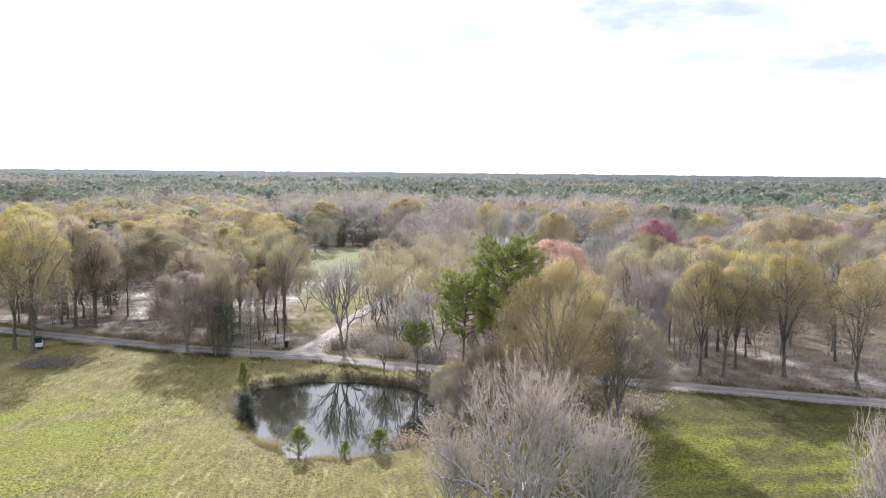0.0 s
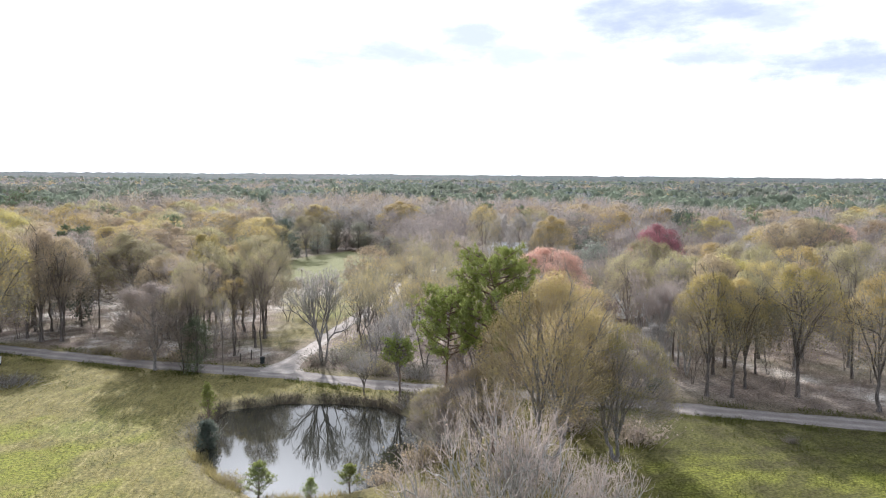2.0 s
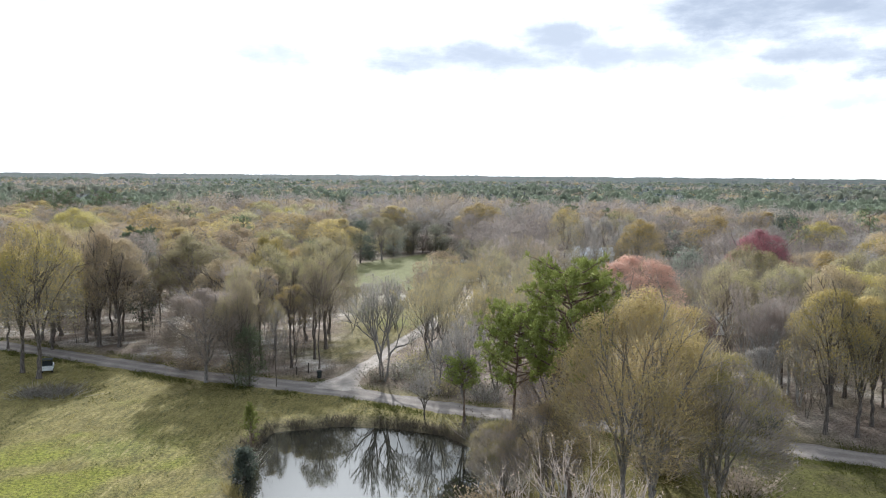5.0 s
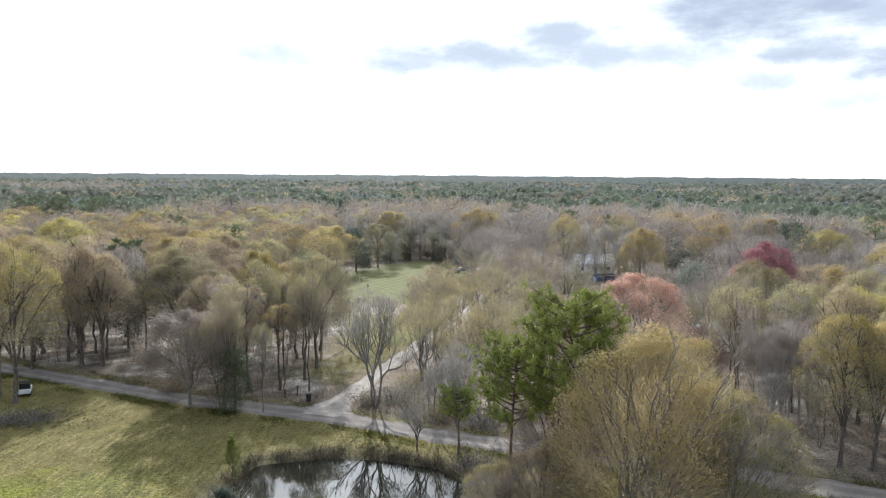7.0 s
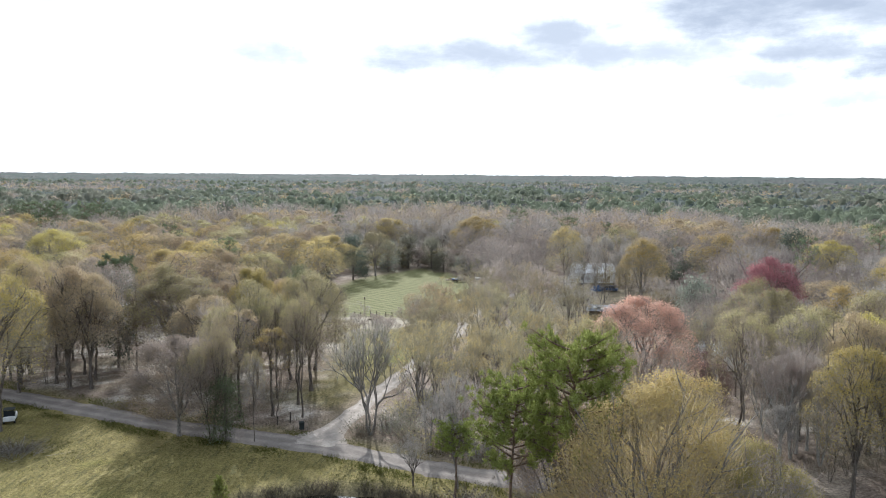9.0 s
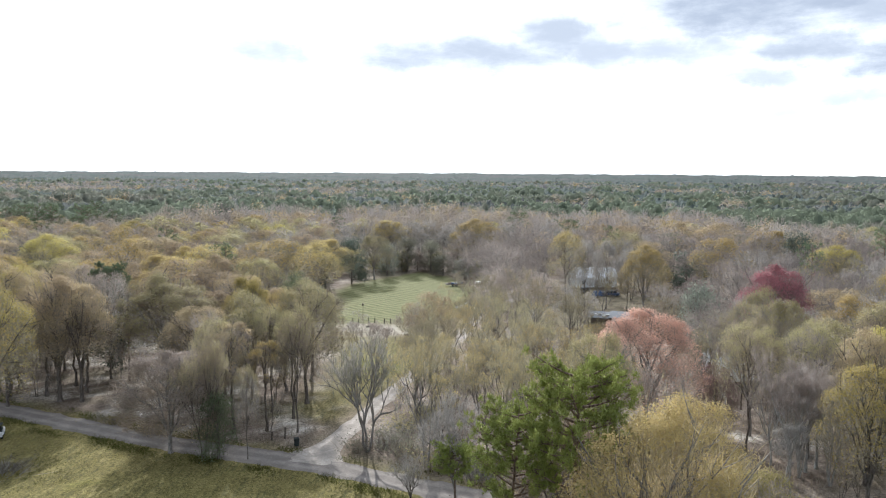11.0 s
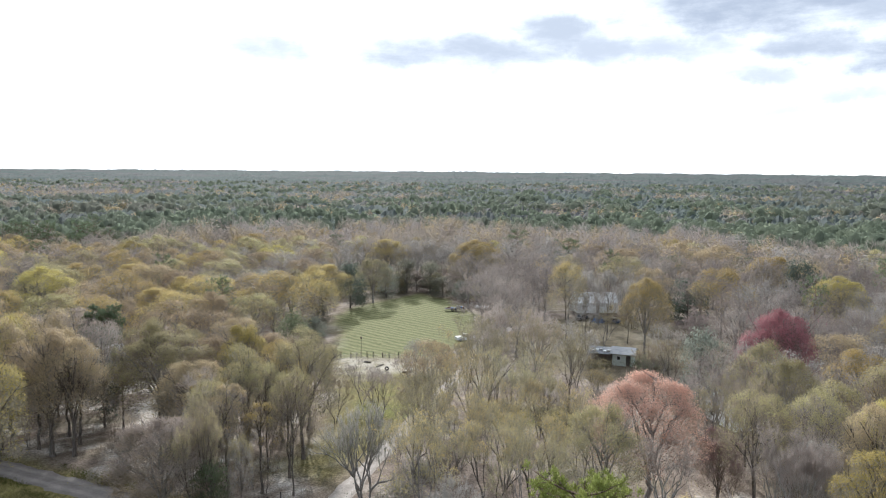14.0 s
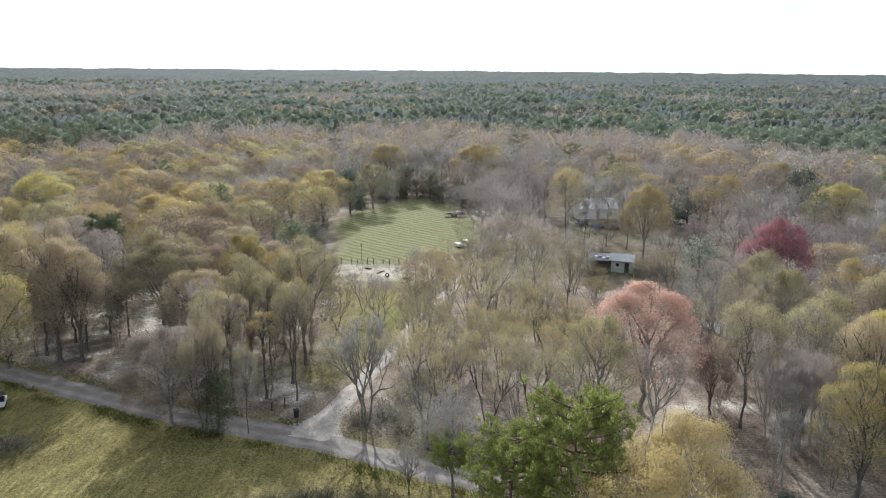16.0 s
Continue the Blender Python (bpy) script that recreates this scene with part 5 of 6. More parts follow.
# ---------------------------------------------------------------- bushes and young evergreens
BUSHES = [
    ("brush", 29.0, 183.0, 2.2, 2.6, "dark", "olive", "olive", "olive brush beside the tin-roofed shed", "bush"),
    ("brush", 38.6, 181.5, 2.4, 2.6, "dark", "brown", "green", "green-brown brush beside the tin-roofed shed", "bush"),
    ("brush", 42.0, 183.0, 2.6, 2.8, "dark", "brown", "bush", "dark brush at the yard's edge", "bush"),
    ("pine", 0.2, 89.6, 8.4, 2.5, "pine", "", "pine", "young open pine beside the dirt road", "pine"),
    ("young", -12.7, 62.2, 3.4, 1.9, "pine", "", "pine", "young bushy green pine at the pond's edge", "bush"),
    ("young", -8.0, 61.6, 2.4, 1.0, "pine", "", "pine", "small light green pine seedling by the pond", "bush"),
    ("young", -4.6, 62.6, 2.8, 1.5, "pine", "", "pine", "young green pine on the pond's near bank", "bush"),
    ("shrub", -20.2, 75.5, 3.7, 1.5, "dark", "", "dark", "dense dark evergreen on the pond's bank", "bush"),
    ("young", -22.0, 83.5, 4.8, 1.3, "pine", "", "pine", "young light green pine by the pond", "pine"),
    ("brush", -21.6, 78.6, 2.0, 1.5, "dark", "grey", "bush", "grey-brown brush on the pond's bank", "bush"),
    ("brush", -16.0, 65.4, 1.4, 1.2, "dark", "brown", "straw", "dry brown brush at the water", "bush"),
    ("brush", -1.6, 64.8, 1.8, 1.6, "dark", "brown", "russet", "russet dry brush at the water", "bush"),
    ("brush", 2.4, 68.8, 2.4, 1.9, "dark", "brown", "russet", "russet dry brush at the water", "bush"),
    ("brush", 4.4, 73.2, 2.8, 2.0, "dark", "grey", "bush", "tall grey brush beside the pond", "bush"),
    ("brush", 4.6, 80.0, 3.0, 2.2, "dark", "brown", "russet", "tall brown brush beside the pond", "bush"),
    ("brush", 2.2, 87.0, 2.2, 2.0, "dark", "grey", "sedge", "dark brush on the pond's far bank", "bush"),
    ("shrub", 33.7, 89.9, 2.4, 2.0, "dark", "", "dark", "low dark green bush at the road's edge", "bush"),
    ("brush", -51.5, 99.4, 1.5, 2.6, "dark", "grey", "sedge", "low dark brush patch in the field", "bush"),
    ("brush", -54.5, 99.0, 1.2, 2.2, "dark", "grey", "sedge", "low dark brush patch in the field", "bush"),
    ("brush", 42.4, 72.6, 0.8, 0.8, "dark", "brown", "bush", "small dark weed clump in the field", "bush"),
    ("evergreen", -28.4, 105.0, 8.2, 2.7, "dark", "", "green", "glossy dark evergreen under the slender trees", "tree"),
    ("brush", -8.4, 110.2, 2.6, 2.6, "dark", "grey", "bush", "tangled grey-green brush at the fork", "bush"),
    ("brush", -11.8, 108.4, 2.0, 2.0, "dark", "brown", "bush", "dark brush under the many-stemmed tree", "bush"),
    ("brush", -5.6, 107.0, 2.4, 2.4, "dark", "brown", "bush", "tangled brown brush beside the road", "bush"),
    ("brush", -7.0, 116.0, 2.4, 2.4, "dark", "grey", "olive", "grey-green brush along the driveway", "bush"),
    ("brush", -4.6, 122.0, 2.2, 2.4, "dark", "grey", "olive", "grey-green brush along the driveway", "bush"),
    ("brush", -2.0, 103.4, 2.6, 2.2, "dark", "brown", "olive", "olive-brown brush beside the road", "bush"),
    ("brush", 3.0, 101.4, 2.4, 2.2, "dark", "grey", "bush", "grey-green brush beside the road", "bush"),
    ("brush", 12.0, 84.0, 3.0, 2.6, "dark", "brown", "russet", "brown thicket under the large trees", "bush"),
    ("brush", 19.5, 78.5, 3.4, 2.8, "dark", "brown", "mauve", "mauve-brown thicket under the large trees", "bush"),
    ("brush", 25.5, 74.0, 3.0, 2.8, "dark", "brown", "mauve", "mauve-brown thicket beside the green field", "bush"),
    ("brush", 9.0, 52.0, 3.4, 2.8, "dark", "grey", "russet", "brown thicket under the silver tree", "bush"),
    ("brush", 3.5, 55.0, 2.6, 2.4, "dark", "grey", "straw", "straw-coloured thicket by the pond", "bush"),
    ("brush", 15.0, 50.0, 3.0, 2.6, "dark", "grey", "bush", "grey-green thicket under the silver tree", "bush"),
    ("brush", -40.0, 113.6, 1.6, 2.0, "dark", "brown", "russet", "russet undergrowth beside the road", "bush"),
    ("brush", -46.0, 117.6, 1.4, 2.0, "dark", "brown", "straw", "straw undergrowth beside the road", "bush"),
    ("brush", -33.0, 113.0, 1.8, 2.2, "dark", "brown", "russet", "russet undergrowth beside the road", "bush"),
]
for kind, x, y, high, wide, bark, twig, leaf, label, category in BUSHES:
    plant("young_pine" if category == "pine" else "evergreen_tree" if category == "tree" else "bush", kind, x, y, high, wide, bark, twig, leaf, label, category)


# ---------------------------------------------------------------- grass, reeds and litter
def scattered_blades(name, label, spots, lengths, widths, mat, seed, spread=0.25, per=4, category="grass", lean=0.45):
    """Tufts of upright blades at spots."""
    rng = np.random.default_rng(seed)
    n = len(spots) * per
    base = np.repeat(spots, per, 0) + rng.normal(size=(n, 2)) * spread
    z = ground_z(base[:, 0], base[:, 1]) - 0.03
    size = np.repeat(lengths, per) * rng.uniform(0.6, 1.2, n)
    way = np.stack([rng.normal(size=n) * lean, rng.normal(size=n) * lean, np.ones(n)], 1) * size[:, None]
    shape = Shape()
    shape.slivers(rng, np.column_stack([base, z]), way, np.repeat(widths, per), 0)
    me = shape.mesh(name)
    me.materials.append(mat)
    return tagged(new(name, me), label, category, kind="stuff")


def grow_grass():
    rng = np.random.default_rng(71)
    # open field on both sides of the pond
    x, y = rng.uniform(-75, 62, 42000), rng.uniform(38, 122, 42000)
    keep = (y < road_y(x) - 3.2) & (inside(POND, x, y) < -0.8)
    x, y = x[keep], y[keep]
    tall = 0.13 + 0.14 * rng.random(len(x)) ** 3 + 0.10 * (waves(x, y, 11, 72) > 0.45)
    lush = (waves(x, y, 17, 73) + rng.normal(size=len(x)) * 0.5 > 0.35) | (x > 14)
    for name, sel, mat, label in (("field_grass", ~lush, LEAF["straw"], "short dry straw-coloured grass in the field"), ("green_grass", lush, LEAF["grass"], "fresh green grass patches in the field")):
        scattered_blades(name, label, np.column_stack([x, y])[sel], tall[sel], np.full(sel.sum(), 0.05), mat, 74, 0.22, 4)
    # ragged verge of the road
    along = rng.uniform(-80, 75, 9000)
    side = np.where(rng.random(9000) < 0.6, -1, 1)
    vy = road_y(along) + side * (2.5 + rng.random(9000) ** 1.5 * 2.4)
    spots = np.column_stack([along, vy])
    spots = spots[(path_gap(DRIVE, spots[:, 0], spots[:, 1]) > 2.4) & (waves(spots[:, 0], spots[:, 1], 6, 80) > 0.0)]
    scattered_blades("verge_grass", "rank green and straw grass along the road's edges", spots, 0.2 + 0.35 * rng.random(len(spots)) ** 2, np.full(len(spots), 0.06), LEAF["grass"], 75, 0.3, 4)
    # reeds on the bank
    loop = np.array(POND + POND[:1], float)
    pick = rng.integers(0, len(POND), 2600)
    f = rng.random((2600, 1))
    p = loop[pick] * (1 - f) + loop[pick + 1] * f
    c = loop[:-1].mean(0)
    p = c + (p - c) * rng.uniform(0.96, 1.12, (2600, 1))
    p = p[waves(p[:, 0], p[:, 1], 8, 81) > -0.15]
    north = p[:, 1] > 80
    scattered_blades("reeds", "dark dead reeds along the pond's far bank", p[north], 0.45 + 0.5 * rng.random(north.sum()), np.full(north.sum(), 0.06), LEAF["sedge"], 76, 0.3, 5, "reeds")
    scattered_blades("dry_reeds", "brown dry reeds on the pond's near bank", p[~north], 0.45 + 0.5 * rng.random((~north).sum()), np.full((~north).sum(), 0.05), LEAF["straw"], 77, 0.3, 5, "reeds")
    # understorey of saplings and dead stems beneath the trees
    x, y = rng.uniform(-90, 90, 14000), rng.uniform(85, 190, 14000)
    keep = (y > road_y(x) + 4) & (path_gap(DRIVE, x, y) > 2.6) & (path_gap(TRACK, x, y) > 1.6) & (path_gap(LANE, x, y) > 2.4) & (inside(MEADOW, x, y) < 0) & (waves(x, y, 15, 78) > -0.25)
    spots = np.column_stack([x, y])[keep][:5200]
    scattered_blades("undergrowth", "thin dead stems and saplings on the woodland floor", spots, 0.6 + 1.5 * rng.random(len(spots)) ** 2, np.full(len(spots), 0.05), TWIG["brown"], 79, 0.5, 6, "undergrowth", 0.3)


grow_grass()


# ---------------------------------------------------------------- buildings, vehicles and yard things
def plain(name, colour, rough=0.6, metal=0.0, dirt=0.35, scale=1.3):
    """Paint, metal or plastic with blotchy wear."""
    def paint(k):
        place = k.add("ShaderNodeTexCoord").outputs["Object"]
        a, b = k.noise(place, scale, 5.0, 0.65), k.noise(place, scale * 9, 3.0)
        worn = tuple(c * 0.55 + 0.05 for c in colour)
        c = k.mix(k.math("MULTIPLY", k.ramp(a, 0.42, 0.72), dirt), colour, worn)
        return k.mix(1.0, c, k.mix(b, (0.85, 0.85, 0.85), (1.15, 1.15, 1.15)), "MULTIPLY")
    return material(name, paint, rough=rough, metal=metal, bump=0.1, bump_scale=8)


WHITE = plain("white_paint", (0.78, 0.78, 0.76))
CREAM = plain("pale_siding", (0.55, 0.58, 0.50))
TIN = plain("weathered_tin", (0.30, 0.305, 0.31), 0.65, 0.2, 0.8)
SHEET = plain("white_roof_sheet", (0.8, 0.81, 0.82), 0.4, 0.1, 0.3)
DARK = plain("dark_plastic", (0.03, 0.035, 0.033), 0.85)
RUBBER = plain("tyre_rubber", (0.025, 0.025, 0.027), 0.85)
STEEL = plain("dull_steel", (0.4, 0.4, 0.4), 0.4, 0.8)
RUST = plain("rusty_iron", (0.17, 0.10, 0.07), 0.8, 0.2, 0.6)
WOOD = plain("grey_weathered_wood", (0.2, 0.165, 0.13), 0.9, 0, 0.5)
POST = plain("dark_fence_wood", (0.07, 0.058, 0.05), 0.9, 0, 0.4)
BLUE = plain("blue_tarpaulin", (0.07, 0.13, 0.26), 0.6, 0, 0.3)
GLASS = material("dark_glass", (0.02, 0.025, 0.03), rough=0.08, specular=0.7)
RED = plain("red_lens", (0.4, 0.03, 0.02), 0.4)


def box(bm, x0, y0, z0, x1, y1, z1, bevel=0.0):
    made = bmesh.ops.create_cube(bm, size=1.0, matrix=Matrix.Translation(((x0 + x1) / 2, (y0 + y1) / 2, (z0 + z1) / 2)) @ Matrix.Diagonal((x1 - x0, y1 - y0, z1 - z0, 1)))
    if bevel:
        edges = list({e for v in made["verts"] for e in v.link_edges})
        bmesh.ops.bevel(bm, geom=edges, offset=bevel, segments=2, affect="EDGES")


def rod(bm, a, b, r0, r1=None, sides=8):
    a, b = Vector(a), Vector(b)
    m = Matrix.Translation((a + b) / 2) @ (b - a).to_track_quat("Z", "Y").to_matrix().to_4x4()
    bmesh.ops.create_cone(bm, cap_ends=True, segments=sides, radius1=r0, radius2=r0 if r1 is None else r1, depth=(b - a).length, matrix=m)


def ring(bm, centre, axis, major, minor, seg=18, sides=8):
    """A torus for tyres."""
    turn = Matrix.Translation(centre) @ Vector(axis).to_track_quat("Z", "Y").to_matrix().to_4x4()
    rows = []
    for i in range(seg):
        a = math.tau * i / seg
        rows.append([bm.verts.new(turn @ Vector(((major + minor * math.cos(b)) * math.cos(a), (major + minor * math.cos(b)) * math.sin(a), minor * 1.25 * math.sin(b)))) for b in (math.tau * j / sides for j in range(sides))])
    for i in range(seg):
        for j in range(sides):
            bm.faces.new((rows[i][j], rows[(i + 1) % seg][j], rows[(i + 1) % seg][(j + 1) % sides], rows[i][(j + 1) % sides]))


def part(name, build, mat, parent, label="", smooth=False):
    """One mesh object under a thing or a part; build(bm) makes its shape."""
    bm = bmesh.new()
    build(bm)
    bmesh.ops.recalc_face_normals(bm, faces=bm.faces)
    me = bpy.data.meshes.new(name)
    bm.to_mesh(me)
    bm.free()
    me.materials.append(mat)
    if smooth:
        me.polygons.foreach_set("use_smooth", np.full(len(me.polygons), True))
    ob = new(name, me)
    ob.parent = parent
    if label:
        ob["label"] = label
    return ob


def thing(name, label, category, x, y, turn=0.0, z=None, group=""):
    ob = tagged(new(name), label, category, group)
    ob.matrix_world = pose(x, y, float(ground_z(x, y)) if z is None else z, 0, 0, turn)
    return ob


def prism(bm, outline, y0, y1):
    """A solid from an x, z outline drawn out along y."""
    a = [bm.verts.new((x, y0, z)) for x, z in outline]
    b = [bm.verts.new((x, y1, z)) for x, z in outline]
    bm.faces.new(a[::-1]), bm.faces.new(b)
    for i in range(len(a)):
        j = (i + 1) % len(a)
        bm.faces.new((a[i], a[j], b[j], b[i]))


def wheel(parent, x, y, z, r, side, wide=0.22):
    tyre = part("wheel", lambda bm: ring(bm, (x, y, z), (1, 0, 0), r * 0.72, r * 0.28), RUBBER, parent, "black rubber wheel", True)
    part("rim", lambda bm: (rod(bm, (x - wide * 0.3, y, z), (x + wide * 0.3, y, z), r * 0.55, sides=14), rod(bm, (x + side * wide * 0.3, y, z), (x + side * wide * 0.42, y, z), r * 0.2)), STEEL, tyre)
    return tyre


def wheelie_bin(x, y, turn):
    ob = thing("wheelie_bin", "dark green plastic wheelie bin beside the driveway", "bin", x, y, turn)

    def body(bm):
        for z0, z1, a, b in ((0.08, 0.55, 0.46, 0.52), (0.55, 0.98, 0.52, 0.58)):
            va = [bm.verts.new((sx * a / 2, sy * a / 2 * 1.15, z0)) for sx, sy in ((-1, -1), (1, -1), (1, 1), (-1, 1))]
            vb = [bm.verts.new((sx * b / 2, sy * b / 2 * 1.15, z1)) for sx, sy in ((-1, -1), (1, -1), (1, 1), (-1, 1))]
            for i in range(4):
                bm.faces.new((va[i], va[(i + 1) % 4], vb[(i + 1) % 4], vb[i]))
            bm.faces.new(va[::-1]), bm.faces.new(vb)
        box(bm, -0.31, -0.36, 0.95, 0.31, 0.36, 0.99, 0.01)
    part("body", body, DARK, ob)
    lid = part("lid", lambda bm: (box(bm, -0.32, -0.37, 0.995, 0.32, 0.37, 1.04, 0.015), box(bm, -0.22, -0.25, 1.035, 0.22, 0.25, 1.07, 0.012)), DARK, ob, "slightly domed lid")
    part("handle", lambda bm: rod(bm, (-0.26, 0.42, 0.98), (0.26, 0.42, 0.98), 0.018), DARK, lid)
    for s in (-1, 1):
        part("wheel", lambda bm: rod(bm, (s * 0.22, 0.28, 0.11), (s * 0.28, 0.28, 0.11), 0.11, sides=14), RUBBER, ob)


def utility_cart(x, y, turn):
    ob = thing("utility_cart", "white utility cart with a dark roof parked on the grass", "vehicle", x, y, turn)
    part("body", lambda bm: (prism(bm, [(-0.72, 0.38), (0.72, 0.38), (0.74, 0.85), (0.66, 0.95), (-0.66, 0.95), (-0.74, 0.85)], -1.35, -0.1), box(bm, -0.70, -0.1, 0.36, 0.70, 0.75, 0.55, 0.03), prism(bm, [(-0.7, 0.4), (0.7, 0.4), (0.66, 0.9), (-0.66, 0.9)], 0.75, 1.4)), WHITE, ob, "white moulded body and cargo box")
    part("roof", lambda bm: box(bm, -0.68, -0.35, 1.78, 0.68, 1.0, 1.84, 0.025), DARK, ob, "dark canopy roof")
    for sx in (-1, 1):
        for yy in (-0.28, 0.92):
            part("roof_post", lambda bm: rod(bm, (sx * 0.62, yy, 0.9), (sx * 0.6, yy, 1.79), 0.022), DARK, ob)
    seat = part("seat", lambda bm: box(bm, -0.6, -0.05, 0.7, 0.6, 0.42, 0.82, 0.04), DARK, ob, "black bench seat")
    part("backrest", lambda bm: box(bm, -0.6, -0.14, 0.82, 0.6, -0.04, 1.3, 0.04), DARK, seat)
    for sx in (-1, 1):
        for yy in (-0.85, 1.0):
            wheel(ob, sx * 0.64, yy, 0.28, 0.28, sx)
        part("tail_light", lambda bm: box(bm, sx * 0.58 - 0.06, -1.375, 0.72, sx * 0.58 + 0.06, -1.35, 0.8), RED, ob, "red tail light")
    part("windscreen", lambda bm: box(bm, -0.6, 0.93, 0.95, 0.6, 0.945, 1.72), GLASS, ob)


def car(x, y, turn, paint, label, pickup=False):
    ob = thing("pickup_truck" if pickup else "car", label, "car", x, y, turn)
    h = 1.0 if not pickup else 1.12
    part("body", lambda bm: prism(bm, [(-0.9, 0.38), (0.9, 0.38), (0.93, h * 0.7), (0.86, h), (-0.86, h), (-0.93, h * 0.7)], -2.35, 2.35), paint, ob)
    y0, y1 = (-0.3, 1.25) if pickup else (-1.3, 1.1)

    def cabin(bm):
        lower = [bm.verts.new(v) for v in ((-0.84, y0 - 0.35, h), (0.84, y0 - 0.35, h), (0.84, y1 + 0.45, h), (-0.84, y1 + 0.45, h))]
        upper = [bm.verts.new(v) for v in ((-0.68, y0 + 0.1, h + 0.55), (0.68, y0 + 0.1, h + 0.55), (0.68, y1 - 0.25, h + 0.55), (-0.68, y1 - 0.25, h + 0.55))]
        for i in range(4):
            bm.faces.new((lower[i], lower[(i + 1) % 4], upper[(i + 1) % 4], upper[i]))
        bm.faces.new(upper)
    part("windows", cabin, GLASS, ob, "dark glass cabin")
    part("roof", lambda bm: box(bm, -0.7, y0 + 0.08, h + 0.545, 0.7, y1 - 0.23, h + 0.6, 0.03), paint, ob)
    for sx in (-1, 1):
        for yy in (-1.45, 1.45):
            wheel(ob, sx * 0.82, yy, 0.34, 0.34, sx)
        part("headlight", lambda bm: box(bm, sx * 0.66 - 0.14, 2.34, 0.68, sx * 0.66 + 0.14, 2.37, 0.82), GLASS, ob)
    for yy in (-2.4, 2.33):
        part("bumper", lambda bm: box(bm, -0.86, yy, 0.4, 0.86, yy + 0.08, 0.56, 0.02), STEEL, ob)


def ribbed_roof(bm, x0, y0, z0, x1, y1, z1, rib=0.45):
    """One slope from the eave (y0, z0) to the ridge (y1, z1), with raised ribs, 4 cm thick."""
    n = max(2, int((x1 - x0) / rib))
    for i in range(n):
        a, b = x0 + (x1 - x0) * i / n, x0 + (x1 - x0) * (i + 1) / n
        for u0, u1, up in ((a, b - 0.07, 0.0), (b - 0.07, b, 0.035)):
            v = [bm.verts.new((u, yy, zz + up + k)) for k in (0, 0.04) for u, yy, zz in ((u0, y0, z0), (u1, y0, z0), (u1, y1, z1), (u0, y1, z1))]
            for f in ((3, 2, 1, 0), (4, 5, 6, 7), (0, 1, 5, 4), (1, 2, 6, 5), (2, 3, 7, 6), (3, 0, 4, 7)):
                bm.faces.new([v[i] for i in f])


def house(name, label, x, y, turn, long, deep, wall, rise, siding, roofing, porch=0.0, base=0.4):
    """A simple single-storey house: boarded walls, gable roof along x, windows and doors on both long sides."""
    ob = thing(name, label, "house", x, y, turn)
    l, d = long / 2, deep / 2
    part("foundation", lambda bm: box(bm, -l + 0.1, -d + 0.1, -0.2, l - 0.1, d - 0.1, base), WOOD, ob)

    def walls(bm):
        box(bm, -l, -d, base, l, d, base + wall)
        for s in (-1, 1):
            v = [bm.verts.new((s * l, yy, zz)) for yy, zz in ((-d, base + wall), (d, base + wall), (0, base + wall + rise))]
            bm.faces.new(v)
    shell = part("wall", walls, siding, ob)
    for i in range(int(wall / 0.24)):
        for s in (-1, 1):
            part("board", lambda bm: box(bm, -l, s * d - 0.012 * (s < 0), base + i * 0.24, l, s * d + 0.012 * (s > 0), base + i * 0.24 + 0.2), siding, shell)
    for s in (-1, 1):
        part("roof", lambda bm: ribbed_roof(bm, -l - 0.3, s * (d + 0.4), base + wall - 0.4 * rise / d + 0.03, l + 0.3, 0, base + wall + rise + 0.03), roofing, ob)
    part("ridge_cap", lambda bm: prism_x(bm, -l - 0.32, l + 0.32, base + wall + rise), roofing, ob)
    count = max(2, int(long / 3.2))
    for i in range(count):
        wx = -l + (i + 0.5) * long / count
        for s in (-1, 1):
            if i == count // 2 and s < 0:
                door = part("door", lambda bm: box(bm, wx - 0.45, s * d - 0.05, base, wx + 0.45, s * d - 0.013, base + 2.05, 0.01), WOOD, ob)
                part("handle", lambda bm: rod(bm, (wx + 0.36, s * d - 0.1, base + 1.0), (wx + 0.36, s * d - 0.05, base + 1.0), 0.03), STEEL, door)
            else:
                win = part("window", lambda bm: box(bm, wx - 0.45, min(s * d, s * (d + 0.03)), base + 0.95, wx + 0.45, max(s * d, s * (d + 0.03)), base + 2.0), GLASS, ob)
                part("frame", lambda bm: [box(bm, wx + a, min(s * (d + 0.0), s * (d + 0.055)), base + b, wx + c, max(s * d, s * (d + 0.055)), base + e) for a, b, c, e in ((-0.52, 0.88, 0.52, 0.95), (-0.52, 2.0, 0.52, 2.07), (-0.52, 0.95, -0.45, 2.0), (0.45, 0.95, 0.52, 2.0))], WHITE, win)
    if porch:
        part("porch_roof", lambda bm: ribbed_roof(bm, -l * 0.7, -d - porch, base + wall - 0.7, l * 0.7, -d - 0.3, base + wall - 0.15), roofing, ob)
        part("porch_deck", lambda bm: box(bm, -l * 0.7, -d - porch, -0.1, l * 0.7, -d - 0.02, base - 0.03), WOOD, ob)
        for i in range(5):
            px = -l * 0.68 + i * l * 0.34
            part("porch_post", lambda bm: box(bm, px - 0.06, -d - porch + 0.06, base - 0.03, px + 0.06, -d - porch + 0.18, base + wall - 0.68), WHITE, ob)


